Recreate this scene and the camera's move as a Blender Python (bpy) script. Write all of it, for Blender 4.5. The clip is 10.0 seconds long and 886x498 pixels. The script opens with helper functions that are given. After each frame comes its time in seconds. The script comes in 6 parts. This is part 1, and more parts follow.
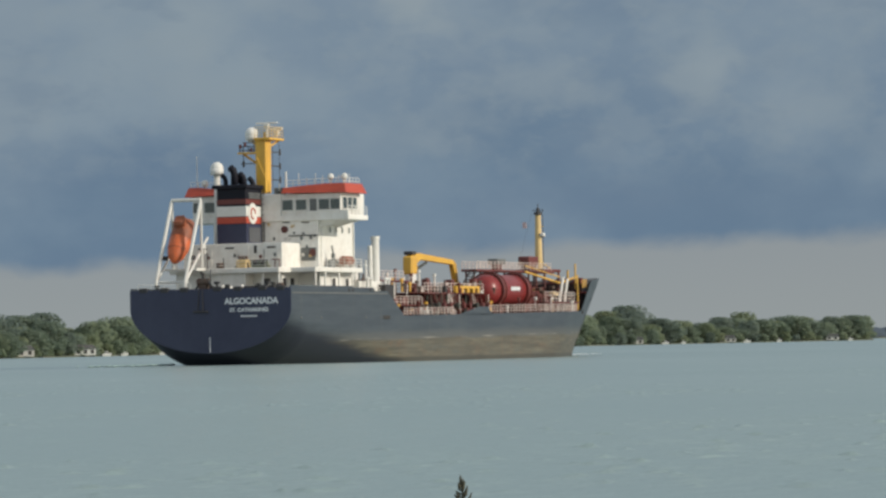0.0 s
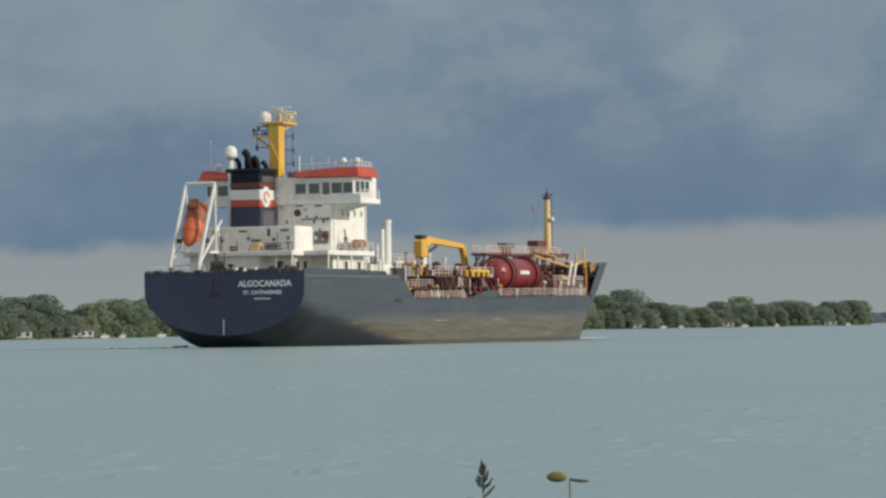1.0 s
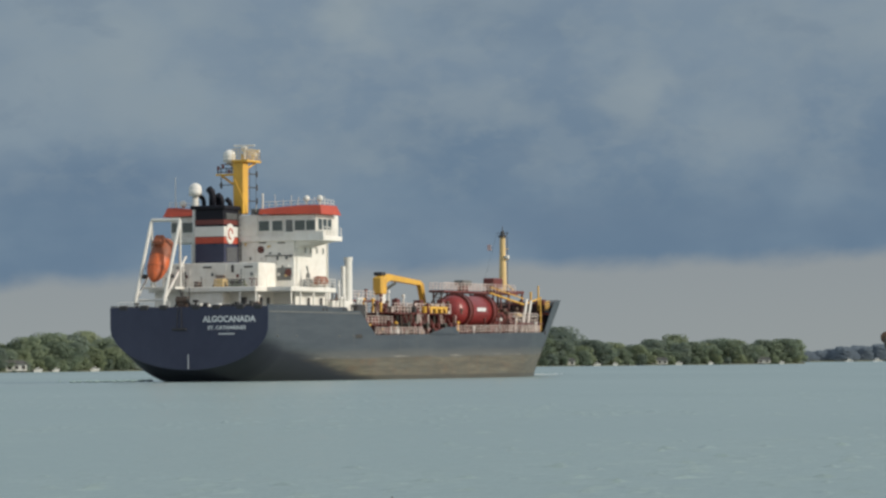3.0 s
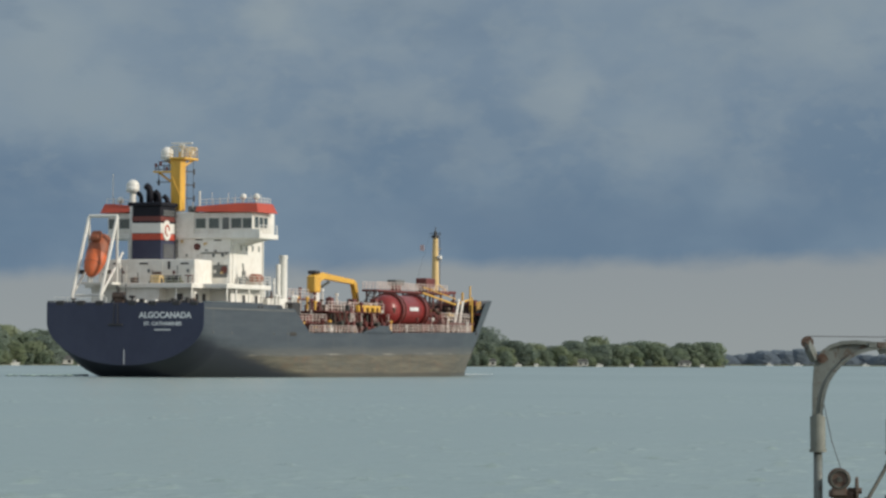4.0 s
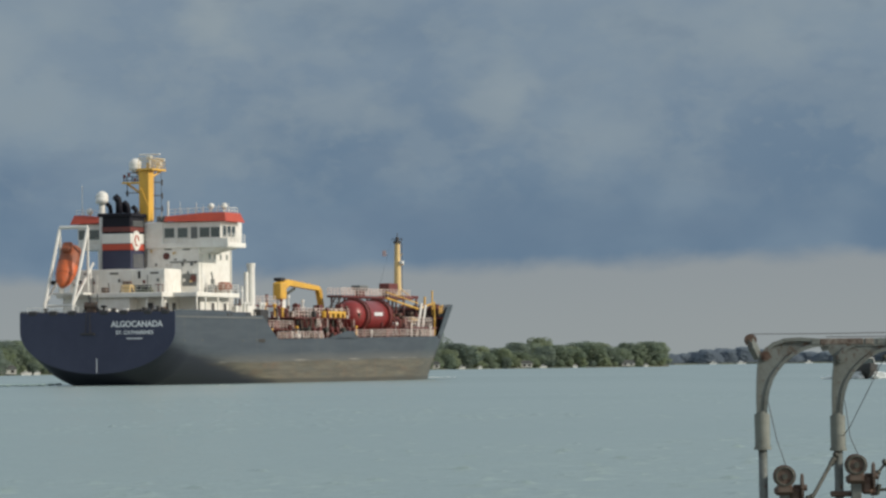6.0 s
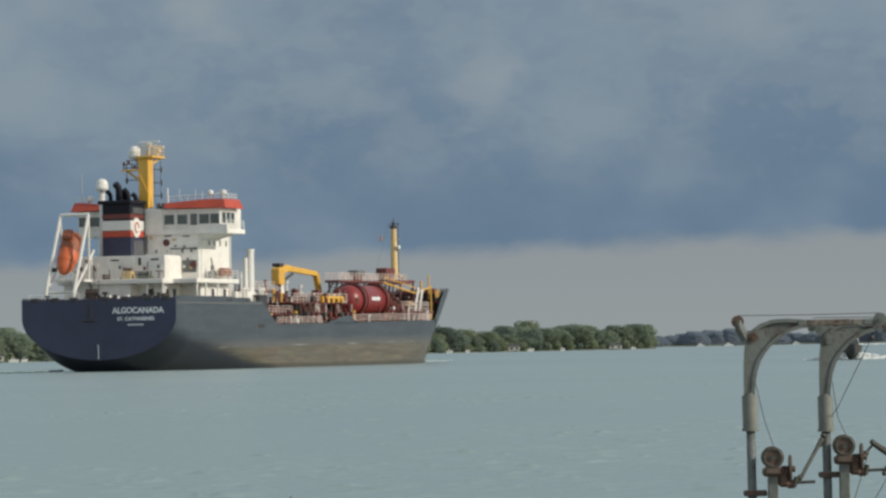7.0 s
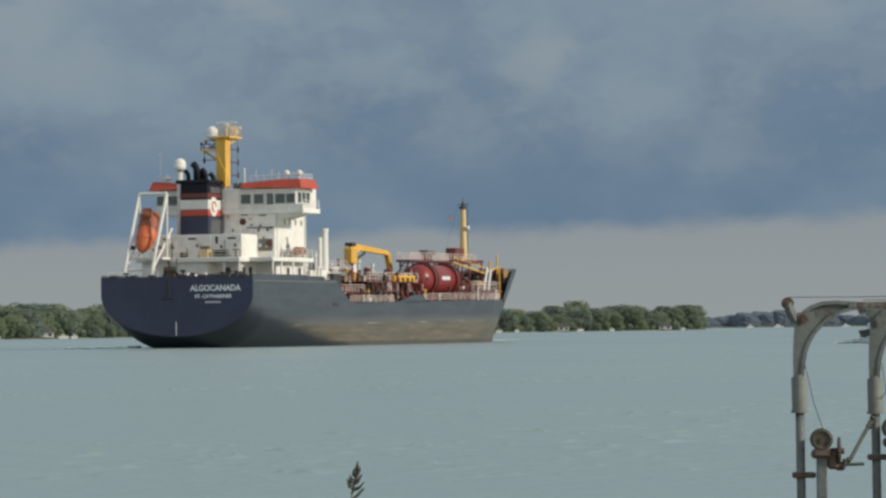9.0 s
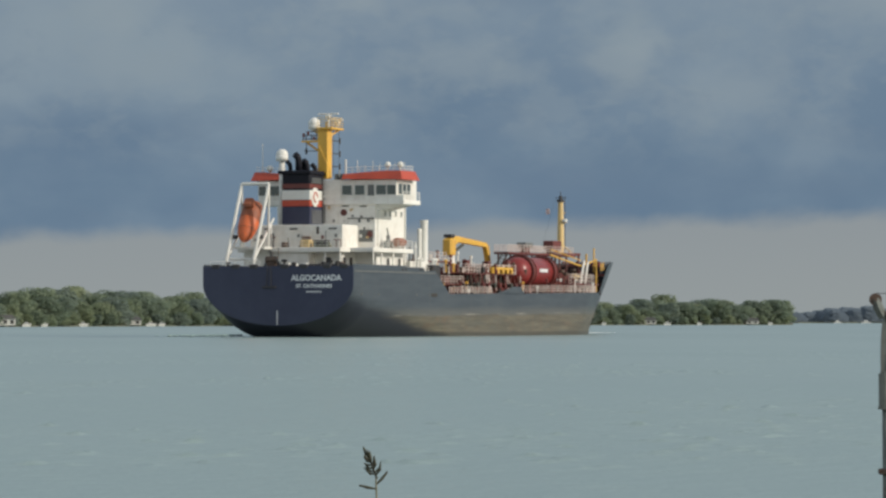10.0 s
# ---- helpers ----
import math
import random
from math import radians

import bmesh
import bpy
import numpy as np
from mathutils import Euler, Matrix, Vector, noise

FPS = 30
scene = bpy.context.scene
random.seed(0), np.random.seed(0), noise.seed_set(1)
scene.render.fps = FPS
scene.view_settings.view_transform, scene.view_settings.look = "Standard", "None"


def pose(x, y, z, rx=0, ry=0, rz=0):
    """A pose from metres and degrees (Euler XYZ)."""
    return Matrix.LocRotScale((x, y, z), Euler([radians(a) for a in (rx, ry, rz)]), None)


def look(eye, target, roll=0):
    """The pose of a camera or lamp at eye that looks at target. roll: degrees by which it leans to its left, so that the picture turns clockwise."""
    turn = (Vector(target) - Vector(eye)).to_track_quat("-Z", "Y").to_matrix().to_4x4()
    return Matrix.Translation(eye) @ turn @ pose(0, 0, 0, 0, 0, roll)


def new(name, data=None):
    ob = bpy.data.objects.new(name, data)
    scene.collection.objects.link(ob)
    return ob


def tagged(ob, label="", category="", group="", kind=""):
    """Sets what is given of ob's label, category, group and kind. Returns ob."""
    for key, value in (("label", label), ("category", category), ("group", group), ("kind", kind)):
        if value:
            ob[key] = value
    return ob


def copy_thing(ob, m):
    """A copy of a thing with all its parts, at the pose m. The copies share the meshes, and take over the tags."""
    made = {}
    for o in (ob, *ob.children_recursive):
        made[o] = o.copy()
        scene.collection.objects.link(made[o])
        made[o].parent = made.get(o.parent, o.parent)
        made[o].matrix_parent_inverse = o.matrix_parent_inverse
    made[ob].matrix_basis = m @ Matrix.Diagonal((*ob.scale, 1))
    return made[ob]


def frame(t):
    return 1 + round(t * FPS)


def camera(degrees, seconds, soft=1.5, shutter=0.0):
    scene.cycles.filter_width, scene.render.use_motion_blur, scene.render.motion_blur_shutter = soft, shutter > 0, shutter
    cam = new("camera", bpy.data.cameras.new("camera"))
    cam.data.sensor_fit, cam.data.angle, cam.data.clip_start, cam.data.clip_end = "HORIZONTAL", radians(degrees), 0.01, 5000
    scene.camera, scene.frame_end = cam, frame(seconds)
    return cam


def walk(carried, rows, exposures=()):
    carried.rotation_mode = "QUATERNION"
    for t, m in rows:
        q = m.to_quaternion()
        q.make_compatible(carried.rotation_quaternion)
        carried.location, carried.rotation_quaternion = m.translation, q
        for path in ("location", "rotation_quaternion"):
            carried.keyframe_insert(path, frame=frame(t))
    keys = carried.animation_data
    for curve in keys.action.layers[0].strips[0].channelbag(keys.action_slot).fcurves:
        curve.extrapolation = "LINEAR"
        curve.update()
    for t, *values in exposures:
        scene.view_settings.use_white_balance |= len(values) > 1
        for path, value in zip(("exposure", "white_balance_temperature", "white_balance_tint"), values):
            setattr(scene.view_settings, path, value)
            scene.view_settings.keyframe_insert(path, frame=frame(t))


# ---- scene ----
EYE = (0.0, 0.0, 1.777)


def aim(yaw, pitch, roll):
    a, p = radians(yaw), radians(pitch)
    way = Vector((math.sin(a) * math.cos(p), math.cos(a) * math.cos(p), math.sin(p)))
    return look(EYE, Vector(EYE) + way * 100, roll)


cam = camera(12.5, 10.0, soft=2.6)
PATH = [
    (0.0, -4.627, 1.346, -1.077),
    (0.5, -4.478, 1.426, -1.191),
    (1.0, -4.605, 1.109, -0.841),
    (1.5, -4.354, 1.124, -0.769),
    (2.0, -3.979, 1.243, -0.724),
    (2.2, -3.746, 1.205, -0.424),
    (3.3, -3.657, 1.702, -0.513),
    (3.5, -3.644, 1.668, -0.230),
    (4.0, -2.576, 1.598, 0.297),
    (4.5, -1.926, 1.757, 0.223),
    (5.0, -2.199, 1.288, -0.209),
    (5.5, -2.187, 1.576, -0.336),
    (5.7, -1.951, 1.704, -0.452),
    (6.8, -1.646, 1.367, -0.943),
    (7.0, -1.568, 1.412, -1.083),
    (7.5, -1.413, 1.468, -1.185),
    (8.0, -1.594, 1.677, -0.799),
    (8.5, -2.164, 1.008, -0.801),
    (9.0, -2.282, 1.130, -0.662),
    (9.5, -2.858, 0.999, -0.330),
    (10.0, -3.526, 1.018, -0.003),
]
walk(cam, [(t, aim(*a)) for t, *a in PATH])

# ---- world, sun, exposure ----
SUN_AZ, SUN_EL = 107.0, 25.0
scene.view_settings.exposure = 0.1
world = bpy.data.worlds.new("world")
scene.world = world
world.use_nodes = True
wt = world.node_tree
wt.nodes.clear()


class Graph:
    """Short hand for node trees."""

    def __init__(self, tree):
        self.tree = tree

    def node(self, kind, **values):
        n = self.tree.nodes.new(kind)
        for k, v in values.items():
            setattr(n, k, v)
        return n

    def put(self, socket, value):
        if isinstance(value, bpy.types.NodeSocket):
            self.tree.links.new(value, socket)
        elif value is not None:
            socket.default_value = value

    def math(self, op, a, b=None, c=None):
        n = self.node("ShaderNodeMath", operation=op)
        for s, v in zip(n.inputs, (a, b, c)):
            self.put(s, v)
        return n.outputs[0]

    def noise(self, vector, scale, detail=4.0, rough=0.55, warp=0.0):
        n = self.node("ShaderNodeTexNoise")
        self.put(n.inputs["Vector"], vector)
        for k, v in (("Scale", scale), ("Detail", detail), ("Roughness", rough), ("Distortion", warp)):
            n.inputs[k].default_value = v
        return n.outputs["Fac"]

    def ramp(self, fac, *stops):
        n = self.node("ShaderNodeValToRGB")
        e = n.color_ramp.elements
        while len(e) < len(stops):
            e.new(0.5)
        for s, (p, c) in zip(e, stops):
            s.position, s.color = p, (*c, 1) if len(c) == 3 else c
        self.put(n.inputs[0], fac)
        return n.outputs["Color"]

    def mix(self, fac, a, b, blend="MIX"):
        n = self.node("ShaderNodeMix", data_type="RGBA", blend_type=blend)
        self.put(n.inputs[0], fac)
        for s, v in ((n.inputs[6], a), (n.inputs[7], b)):
            self.put(s, (*v, 1) if isinstance(v, tuple) and len(v) == 3 else v)
        return n.outputs[2]

    def scaled(self, vector, x, y, z):
        n = self.node("ShaderNodeMapping")
        self.put(n.inputs["Vector"], vector)
        n.inputs["Scale"].default_value = (x, y, z)
        return n.outputs[0]

    def map(self, v, a, b, c=0.0, d=1.0):
        n = self.node("ShaderNodeMapRange", clamp=True, interpolation_type="SMOOTHSTEP")
        for s, q in zip(n.inputs, (v, a, b, c, d)):
            self.put(s, q)
        return n.outputs[0]


PALE, DUSK = (0.300, 0.345, 0.355), (0.125, 0.185, 0.262)
# azimuth, elevation, half width and height in degrees, colour, strength
BILLOWS = [
    (-8.1, 4.6, 0.9, 0.6, PALE, 0.2), (-9.2, 4.1, 1.1, 0.7, PALE, 0.05), (-4.9, 4.9, 0.7, 0.8, PALE, 0.5),
    (-1.0, 3.75, 0.8, 0.6, PALE, 0.4), (-4.3, 3.2, 0.9, 0.6, PALE, 0.25), (0.6, 3.2, 1.0, 0.6, PALE, 0.25),
    (-3.2, 3.6, 1.4, 0.45, PALE, 0.3), (-2.6, 4.8, 1.8, 0.6, DUSK, 0.4), (-2.3, 2.75, 0.5, 0.5, DUSK, 0.35),
    (-9.0, 2.6, 2.8, 0.7, DUSK, 0.45), (-1.5, 1.95, 4.0, 0.45, DUSK, 0.5), (2.6, 2.1, 2.8, 0.6, DUSK, 0.15), (2.2, 4.6, 1.8, 0.8, PALE, 0.25),
]


def storm_sky():
    """A stormy cloud deck over a paler strip along the horizon, on a clear evening sky."""
    g = Graph(wt)
    way = g.node("ShaderNodeTexCoord").outputs["Generated"]
    split = g.node("ShaderNodeSeparateXYZ")
    g.put(split.inputs[0], way)
    x, y, z = split.outputs
    az = g.math("MULTIPLY", g.math("ARCTAN2", x, y), 57.2958)
    el = g.math("MULTIPLY", g.math("ARCSINE", z), 57.2958)
    flat = g.node("ShaderNodeCombineXYZ")
    g.put(flat.inputs[0], az)
    g.put(flat.inputs[1], g.math("MULTIPLY", el, 1.5))
    plane = flat.outputs[0]
    billow = g.noise(plane, 0.30, 3.0, 0.45, 0.15)
    fine = g.noise(plane, 0.9, 4.0, 0.5, 0.2)
    broad = g.noise(plane, 0.1, 3.0, 0.5)
    # height at which the dark cloud base ends, rising to one side
    base = g.math("MULTIPLY_ADD", az, 0.025, 1.42)
    base = g.math("ADD", base, g.math("MULTIPLY_ADD", fine, 0.44, -0.22))
    under = g.map(g.math("SUBTRACT", el, base), -0.15, 0.17)
    body = g.map(g.math("ADD", el, g.math("MULTIPLY_ADD", billow, 4.4, -2.2)), 1.5, 4.9)
    puffs = g.math("MULTIPLY_ADD", fine, 0.35, g.math("MULTIPLY", billow, 0.75))
    puffs = g.map(g.math("ADD", puffs, g.math("MULTIPLY_ADD", broad, 0.4, -0.2)), 0.42, 0.75)
    strip = g.mix(g.map(el, 0.0, 2.4), (0.272, 0.301, 0.307), (0.242, 0.272, 0.297))
    dark = g.mix(puffs, (0.122, 0.186, 0.264), (0.165, 0.232, 0.303))
    light = g.mix(puffs, (0.178, 0.240, 0.308), (0.220, 0.280, 0.330))
    deck = g.mix(body, dark, light)
    # single billows and hollows of the cloud deck
    ragged = g.noise(plane, 1.3, 4.0, 0.5, 0.25)
    for a0, e0, wide, high, tone, much in BILLOWS:
        da = g.math("DIVIDE", g.math("SUBTRACT", az, a0), wide)
        de = g.math("DIVIDE", g.math("SUBTRACT", el, e0), high)
        r = g.math("SQRT", g.math("ADD", g.math("MULTIPLY", da, da), g.math("MULTIPLY", de, de)))
        r = g.math("ADD", r, g.math("MULTIPLY_ADD", ragged, 1.8, -0.9))
        deck = g.mix(g.map(r, 1.15, 0.05, 0.0, much), deck, tone)
    curd = g.map(g.noise(plane, 0.8, 6.0, 0.55, 0.2), 0.45, 0.60, 0.0, 0.30)
    deck = g.mix(g.math("MULTIPLY", curd, g.map(el, 1.8, 3.0)), deck, (0.235, 0.288, 0.325))
    knots = g.map(g.noise(plane, 1.9, 5.0, 0.55, 0.2), 0.52, 0.66, 0.0, 0.22)
    deck = g.mix(g.math("MULTIPLY", knots, g.map(el, 1.9, 3.2)), deck, (0.225, 0.280, 0.318))
    hollows = g.map(g.noise(g.scaled(plane, 1.0, 1.3, 1.0), 0.62, 5.0, 0.55, 0.2), 0.53, 0.68, 0.0, 0.35)
    deck = g.mix(hollows, deck, (0.138, 0.196, 0.268))
    clouds = g.mix(under, strip, deck)
    # clear sky round the sun, brightened above and behind the view as fill
    sky = g.node("ShaderNodeTexSky", sky_type="NISHITA")
    sky.sun_disc, sky.sun_elevation, sky.sun_rotation = False, radians(SUN_EL), radians(SUN_AZ)
    clear = g.node("ShaderNodeVectorMath", operation="SCALE")
    g.put(clear.inputs[0], sky.outputs[0])
    clear.inputs["Scale"].default_value = 0.10
    open_sky = g.mix(0.45, clear.outputs[0], (0.74, 0.77, 0.76))
    height = g.map(el, 5.8, 20.0)
    behind = g.map(g.math("MULTIPLY", y, -1.0), -0.6, 0.5)
    colour = g.mix(g.math("MAXIMUM", g.math("MULTIPLY", height, 0.75), behind), clouds, open_sky)
    back = g.node("ShaderNodeBackground")
    g.put(back.inputs[0], colour)
    back.inputs[1].default_value = 1.0
    g.put(g.node("ShaderNodeOutputWorld").inputs[0], back.outputs[0])


storm_sky()
a, e = radians(SUN_AZ), radians(SUN_EL)
sun = new("sun", bpy.data.lights.new("sun", "SUN"))
sun.data.energy, sun.data.angle, sun.data.color = 2.8, radians(0.6), (1.0, 0.92, 0.79)
sun.matrix_world = look((0, 0, 60), (-math.sin(a) * math.cos(e) * 100, -math.cos(a) * math.cos(e) * 100, 60 - math.sin(e) * 100))


# ---- materials ----
def surface(name, colours, rough=0.5, metal=0.0, grain=3.0, stain=0.35, bump=0.0, rust=0.0, rust_at=0.6, spec=0.5, streak=False):
    """A painted or plain surface with variation at two scales, optional rust blooms and vertical streaks. colours: base, and its weathered tone."""
    m = bpy.data.materials.new(name)
    m.use_nodes = True
    g = Graph(m.node_tree)
    p = m.node_tree.nodes["Principled BSDF"]
    at = g.node("ShaderNodeTexCoord").outputs["Object"]
    big, small = g.noise(at, stain, 4), g.noise(at, grain, 5, 0.65)
    worn = g.map(g.math("MULTIPLY_ADD", small, 0.45, g.math("MULTIPLY", big, 0.65)), 0.42, 0.75)
    c = g.mix(worn, colours[0], colours[1])
    if streak:
        run = g.noise(g.scaled(at, 1.3, 1.3, 0.09), 1.6, 5, 0.6)
        c = g.mix(g.map(run, 0.56, 0.78, 0, 0.35), c, (0.30, 0.22, 0.15))
    if rust:
        spots = g.noise(at, grain * 0.6, 6, 0.7, 0.6)
        c = g.mix(g.map(spots, rust_at, rust_at + 0.12, 0, rust), c, g.mix(small, (0.055, 0.035, 0.025), (0.145, 0.092, 0.062)))
    g.put(p.inputs["Base Color"], c)
    g.put(p.inputs["Roughness"], g.math("MULTIPLY_ADD", small, 0.25, rough - 0.12))
    p.inputs["Metallic"].default_value = metal
    p.inputs["Specular IOR Level"].default_value = spec
    if bump:
        b = g.node("ShaderNodeBump")
        b.inputs["Strength"].default_value, b.inputs["Distance"].default_value = 0.6, bump
        g.put(b.inputs["Height"], small)
        g.put(p.inputs["Normal"], b.outputs[0])
    return m


def hull_paint():
    """Slate grey topsides, chalky brown weathered boot-topping below, with scrapes along the edge."""
    m = bpy.data.materials.new("hull_paint")
    m.use_nodes = True
    g = Graph(m.node_tree)
    p = m.node_tree.nodes["Principled BSDF"]
    at = g.node("ShaderNodeTexCoord").outputs["Object"]
    split = g.node("ShaderNodeSeparateXYZ")
    g.put(split.inputs[0], at)
    z = split.outputs[2]
    long = g.noise(g.scaled(at, 0.12, 0.12, 1.0), 1.4, 5, 0.6)
    fine = g.noise(g.scaled(at, 0.07, 0.07, 1.0), 2.0, 6, 0.68)
    scrape = g.noise(g.scaled(at, 0.05, 0.05, 2.6), 2.2, 6, 0.7)
    climb = g.math("MULTIPLY_ADD", split.outputs[0], -0.0060, 0.35)
    runs = g.noise(g.scaled(at, 1.0, 1.0, 0.07), 1.3, 5, 0.6)
    grey = g.mix(g.map(long, 0.35, 0.7), (0.048, 0.060, 0.074), (0.064, 0.078, 0.092))
    grey = g.mix(g.map(runs, 0.55, 0.75, 0, 0.35), grey, (0.11, 0.11, 0.10))
    brown = g.mix(g.map(fine, 0.35, 0.68), (0.080, 0.073, 0.056), (0.138, 0.126, 0.092))
    brown = g.mix(g.map(long, 0.5, 0.75, 0, 0.6), brown, (0.19, 0.170, 0.12))
    brown = g.mix(g.map(runs, 0.52, 0.72, 0, 0.35), brown, (0.18, 0.105, 0.065))
    edge = g.math("ADD", g.math("ADD", z, climb), g.math("MULTIPLY_ADD", fine, 0.7, -0.35))
    blooms = g.noise(g.scaled(at, 0.16, 0.16, 0.55), 1.5, 6, 0.7, 0.4)
    brown = g.mix(g.map(blooms, 0.54, 0.68, 0, 0.45), brown, (0.150, 0.092, 0.056))
    brown = g.mix(g.map(blooms, 0.46, 0.34, 0, 0.5), brown, (0.098, 0.106, 0.092))
    brown = g.mix(g.map(scrape, 0.58, 0.70, 0, 0.55), brown, (0.27, 0.235, 0.165))
    grey = g.mix(g.map(edge, 4.0, 2.8, 0, 0.5), grey, (0.135, 0.13, 0.11))
    c = g.mix(g.map(edge, 2.75, 2.45), grey, brown)
    line = g.math("MULTIPLY", g.map(g.math("ABSOLUTE", g.math("SUBTRACT", g.math("ADD", z, climb), 2.72)), 0.11, 0.03), g.map(scrape, 0.51, 0.62))
    c = g.mix(g.math("MULTIPLY", line, 0.8), c, (0.40, 0.37, 0.31))
    scuff = g.math("MULTIPLY", g.map(scrape, 0.62, 0.72, 0, 0.45), g.map(edge, 4.6, 3.0))
    c = g.mix(scuff, c, (0.30, 0.28, 0.23))
    c = g.mix(g.map(z, 0.5, 0.2, 0, 0.7), c, (0.05, 0.048, 0.04))
    # blue-black paint round the quarters; its soft spread also puts shade into the colour
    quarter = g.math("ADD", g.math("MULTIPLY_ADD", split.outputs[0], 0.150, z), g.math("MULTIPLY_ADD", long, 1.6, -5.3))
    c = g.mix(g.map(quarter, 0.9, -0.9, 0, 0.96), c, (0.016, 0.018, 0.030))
    g.put(p.inputs["Base Color"], c)
    p.inputs["Roughness"].default_value = 0.5
    return m


def water_surface():
    m = bpy.data.materials.new("river_water")
    m.use_nodes = True
    g = Graph(m.node_tree)
    p = m.node_tree.nodes["Principled BSDF"]
    at = g.node("ShaderNodeTexCoord").outputs["Object"]
    broad = g.noise(g.scaled(at, 0.012, 0.005, 1), 1.0, 4)
    g.put(p.inputs["Base Color"], g.mix(g.map(broad, 0.3, 0.7), (0.262, 0.352, 0.336), (0.298, 0.386, 0.368)))
    p.inputs["Roughness"].default_value = 0.27
    p.inputs["IOR"].default_value = 1.333
    ripple = g.noise(g.scaled(at, 1.0, 0.7, 1), 6.0, 3, 0.6)
    chop = g.noise(g.scaled(at, 0.8, 0.5, 1), 1.8, 3, 0.6)
    b = g.node("ShaderNodeBump")
    b.inputs["Strength"].default_value, b.inputs["Distance"].default_value = 0.4, 0.07
    g.put(b.inputs["Height"], g.math("MULTIPLY_ADD", ripple, 0.35, chop))
    g.put(p.inputs["Normal"], b.outputs[0])
    return m


def foliage(name, a, b, c=None):
    m = bpy.data.materials.new(name)
    m.use_nodes = True
    g = Graph(m.node_tree)
    p = m.node_tree.nodes["Principled BSDF"]
    geo, info = g.node("ShaderNodeNewGeometry"), g.node("ShaderNodeObjectInfo")
    v = g.math("MULTIPLY_ADD", geo.outputs["Random Per Island"], 0.3, g.math("MULTIPLY", info.outputs["Random"], 0.7))
    tone = g.mix(v, a, b) if c is None else g.ramp(v, (0.05, a), (0.5, c), (0.95, b))
    g.put(p.inputs["Base Color"], tone)
    p.inputs["Roughness"].default_value = 0.7
    p.inputs["Specular IOR Level"].default_value = 0.15
    thin = g.node("ShaderNodeBsdfTranslucent")
    g.put(thin.inputs[0], tone)
    both = g.node("ShaderNodeMixShader")
    both.inputs[0].default_value = 0.5
    g.put(both.inputs[1], p.outputs[0])
    g.put(both.inputs[2], thin.outputs[0])
    g.put(m.node_tree.nodes["Material Output"].inputs[0], both.outputs[0])
    return m


WATER, HULL = water_surface(), hull_paint()
NAVY = surface("navy_hull_paint", ((0.025, 0.030, 0.067), (0.038, 0.045, 0.086)), 0.42, grain=0.9, stain=0.2)
WHITE = surface("ship_white_paint", ((0.79, 0.775, 0.725), (0.69, 0.66, 0.60)), 0.5, grain=1.2, stain=0.3, streak=True)
WHITE_CLEAN = surface("white_gloss_paint", ((0.72, 0.71, 0.67), (0.62, 0.60, 0.55)), 0.45)
LETTER = surface("white_lettering", ((0.78, 0.78, 0.78), (0.62, 0.63, 0.64)), 0.5, grain=4)
RED = surface("signal_red_paint", ((0.50, 0.075, 0.038), (0.38, 0.06, 0.035)), 0.5)
# white rail paint tinted pink for the red deck showing behind it
RAILPAINT = surface("pinkish_rail_paint", ((0.64, 0.57, 0.52), (0.46, 0.33, 0.29)), 0.6, grain=2.5, stain=0.6)
MAROON = surface("oxide_red_paint", ((0.150, 0.034, 0.027), (0.095, 0.028, 0.023)), 0.45, rust=0.3)
TANKRED = surface("tank_red_paint", ((0.23, 0.030, 0.028), (0.17, 0.026, 0.024)), 0.36, grain=1.2)
BLACK = surface("funnel_black_paint", ((0.010, 0.011, 0.018), (0.016, 0.016, 0.022)), 0.6, spec=0.2)
DARK = surface("dark_fitting_paint", ((0.03, 0.03, 0.034), (0.05, 0.045, 0.04)), 0.6)
YELLOW = surface("crane_yellow_paint", ((0.74, 0.43, 0.06), (0.60, 0.34, 0.06)), 0.45, rust=0.25, rust_at=0.62)
BUFF = surface("mast_buff_paint", ((0.66, 0.47, 0.20), (0.54, 0.39, 0.18)), 0.5, rust=0.3)
# brown-orange; on the lifeboat's upper half the tone stands in for shade
BROWN_ORANGE = surface("brown_orange_paint", ((0.30, 0.085, 0.035), (0.20, 0.075, 0.045)), 0.6, stain=1.2, rust=0.5)
ORANGE = surface("lifeboat_orange", ((0.64, 0.135, 0.036), (0.46, 0.12, 0.05)), 0.5, grain=1.6, stain=0.8, rust=0.35, rust_at=0.58)
GREYDECK = surface("grey_deck_paint", ((0.16, 0.17, 0.17), (0.11, 0.115, 0.11)), 0.6)
GLASSDARK = surface("tinted_window_glass", ((0.035, 0.055, 0.06), (0.05, 0.075, 0.08)), 0.12, spec=0.8)
GALV = surface("galvanised_weathered_pipe", ((0.185, 0.206, 0.194), (0.105, 0.117, 0.106)), 0.6, metal=0.25, grain=22, stain=4, bump=0.002, rust=0.9, rust_at=0.54)
CASTING = surface("rust_streaked_casting", ((0.145, 0.16, 0.148), (0.09, 0.092, 0.082)), 0.65, metal=0.2, grain=20, stain=4, bump=0.003, rust=0.95, rust_at=0.50)
FLAKED = surface("rusted_sleeve_with_flaked_paint", ((0.066, 0.040, 0.030), (0.25, 0.235, 0.205)), 0.75, grain=34, stain=12, bump=0.003)
RUSTY = surface("rusted_iron", ((0.080, 0.042, 0.028), (0.150, 0.120, 0.098)), 0.75, grain=28, stain=6, bump=0.003)
IRON = surface("dull_iron", ((0.062, 0.066, 0.056), (0.115, 0.115, 0.098)), 0.6, metal=0.4, grain=30, stain=5, rust=0.5)
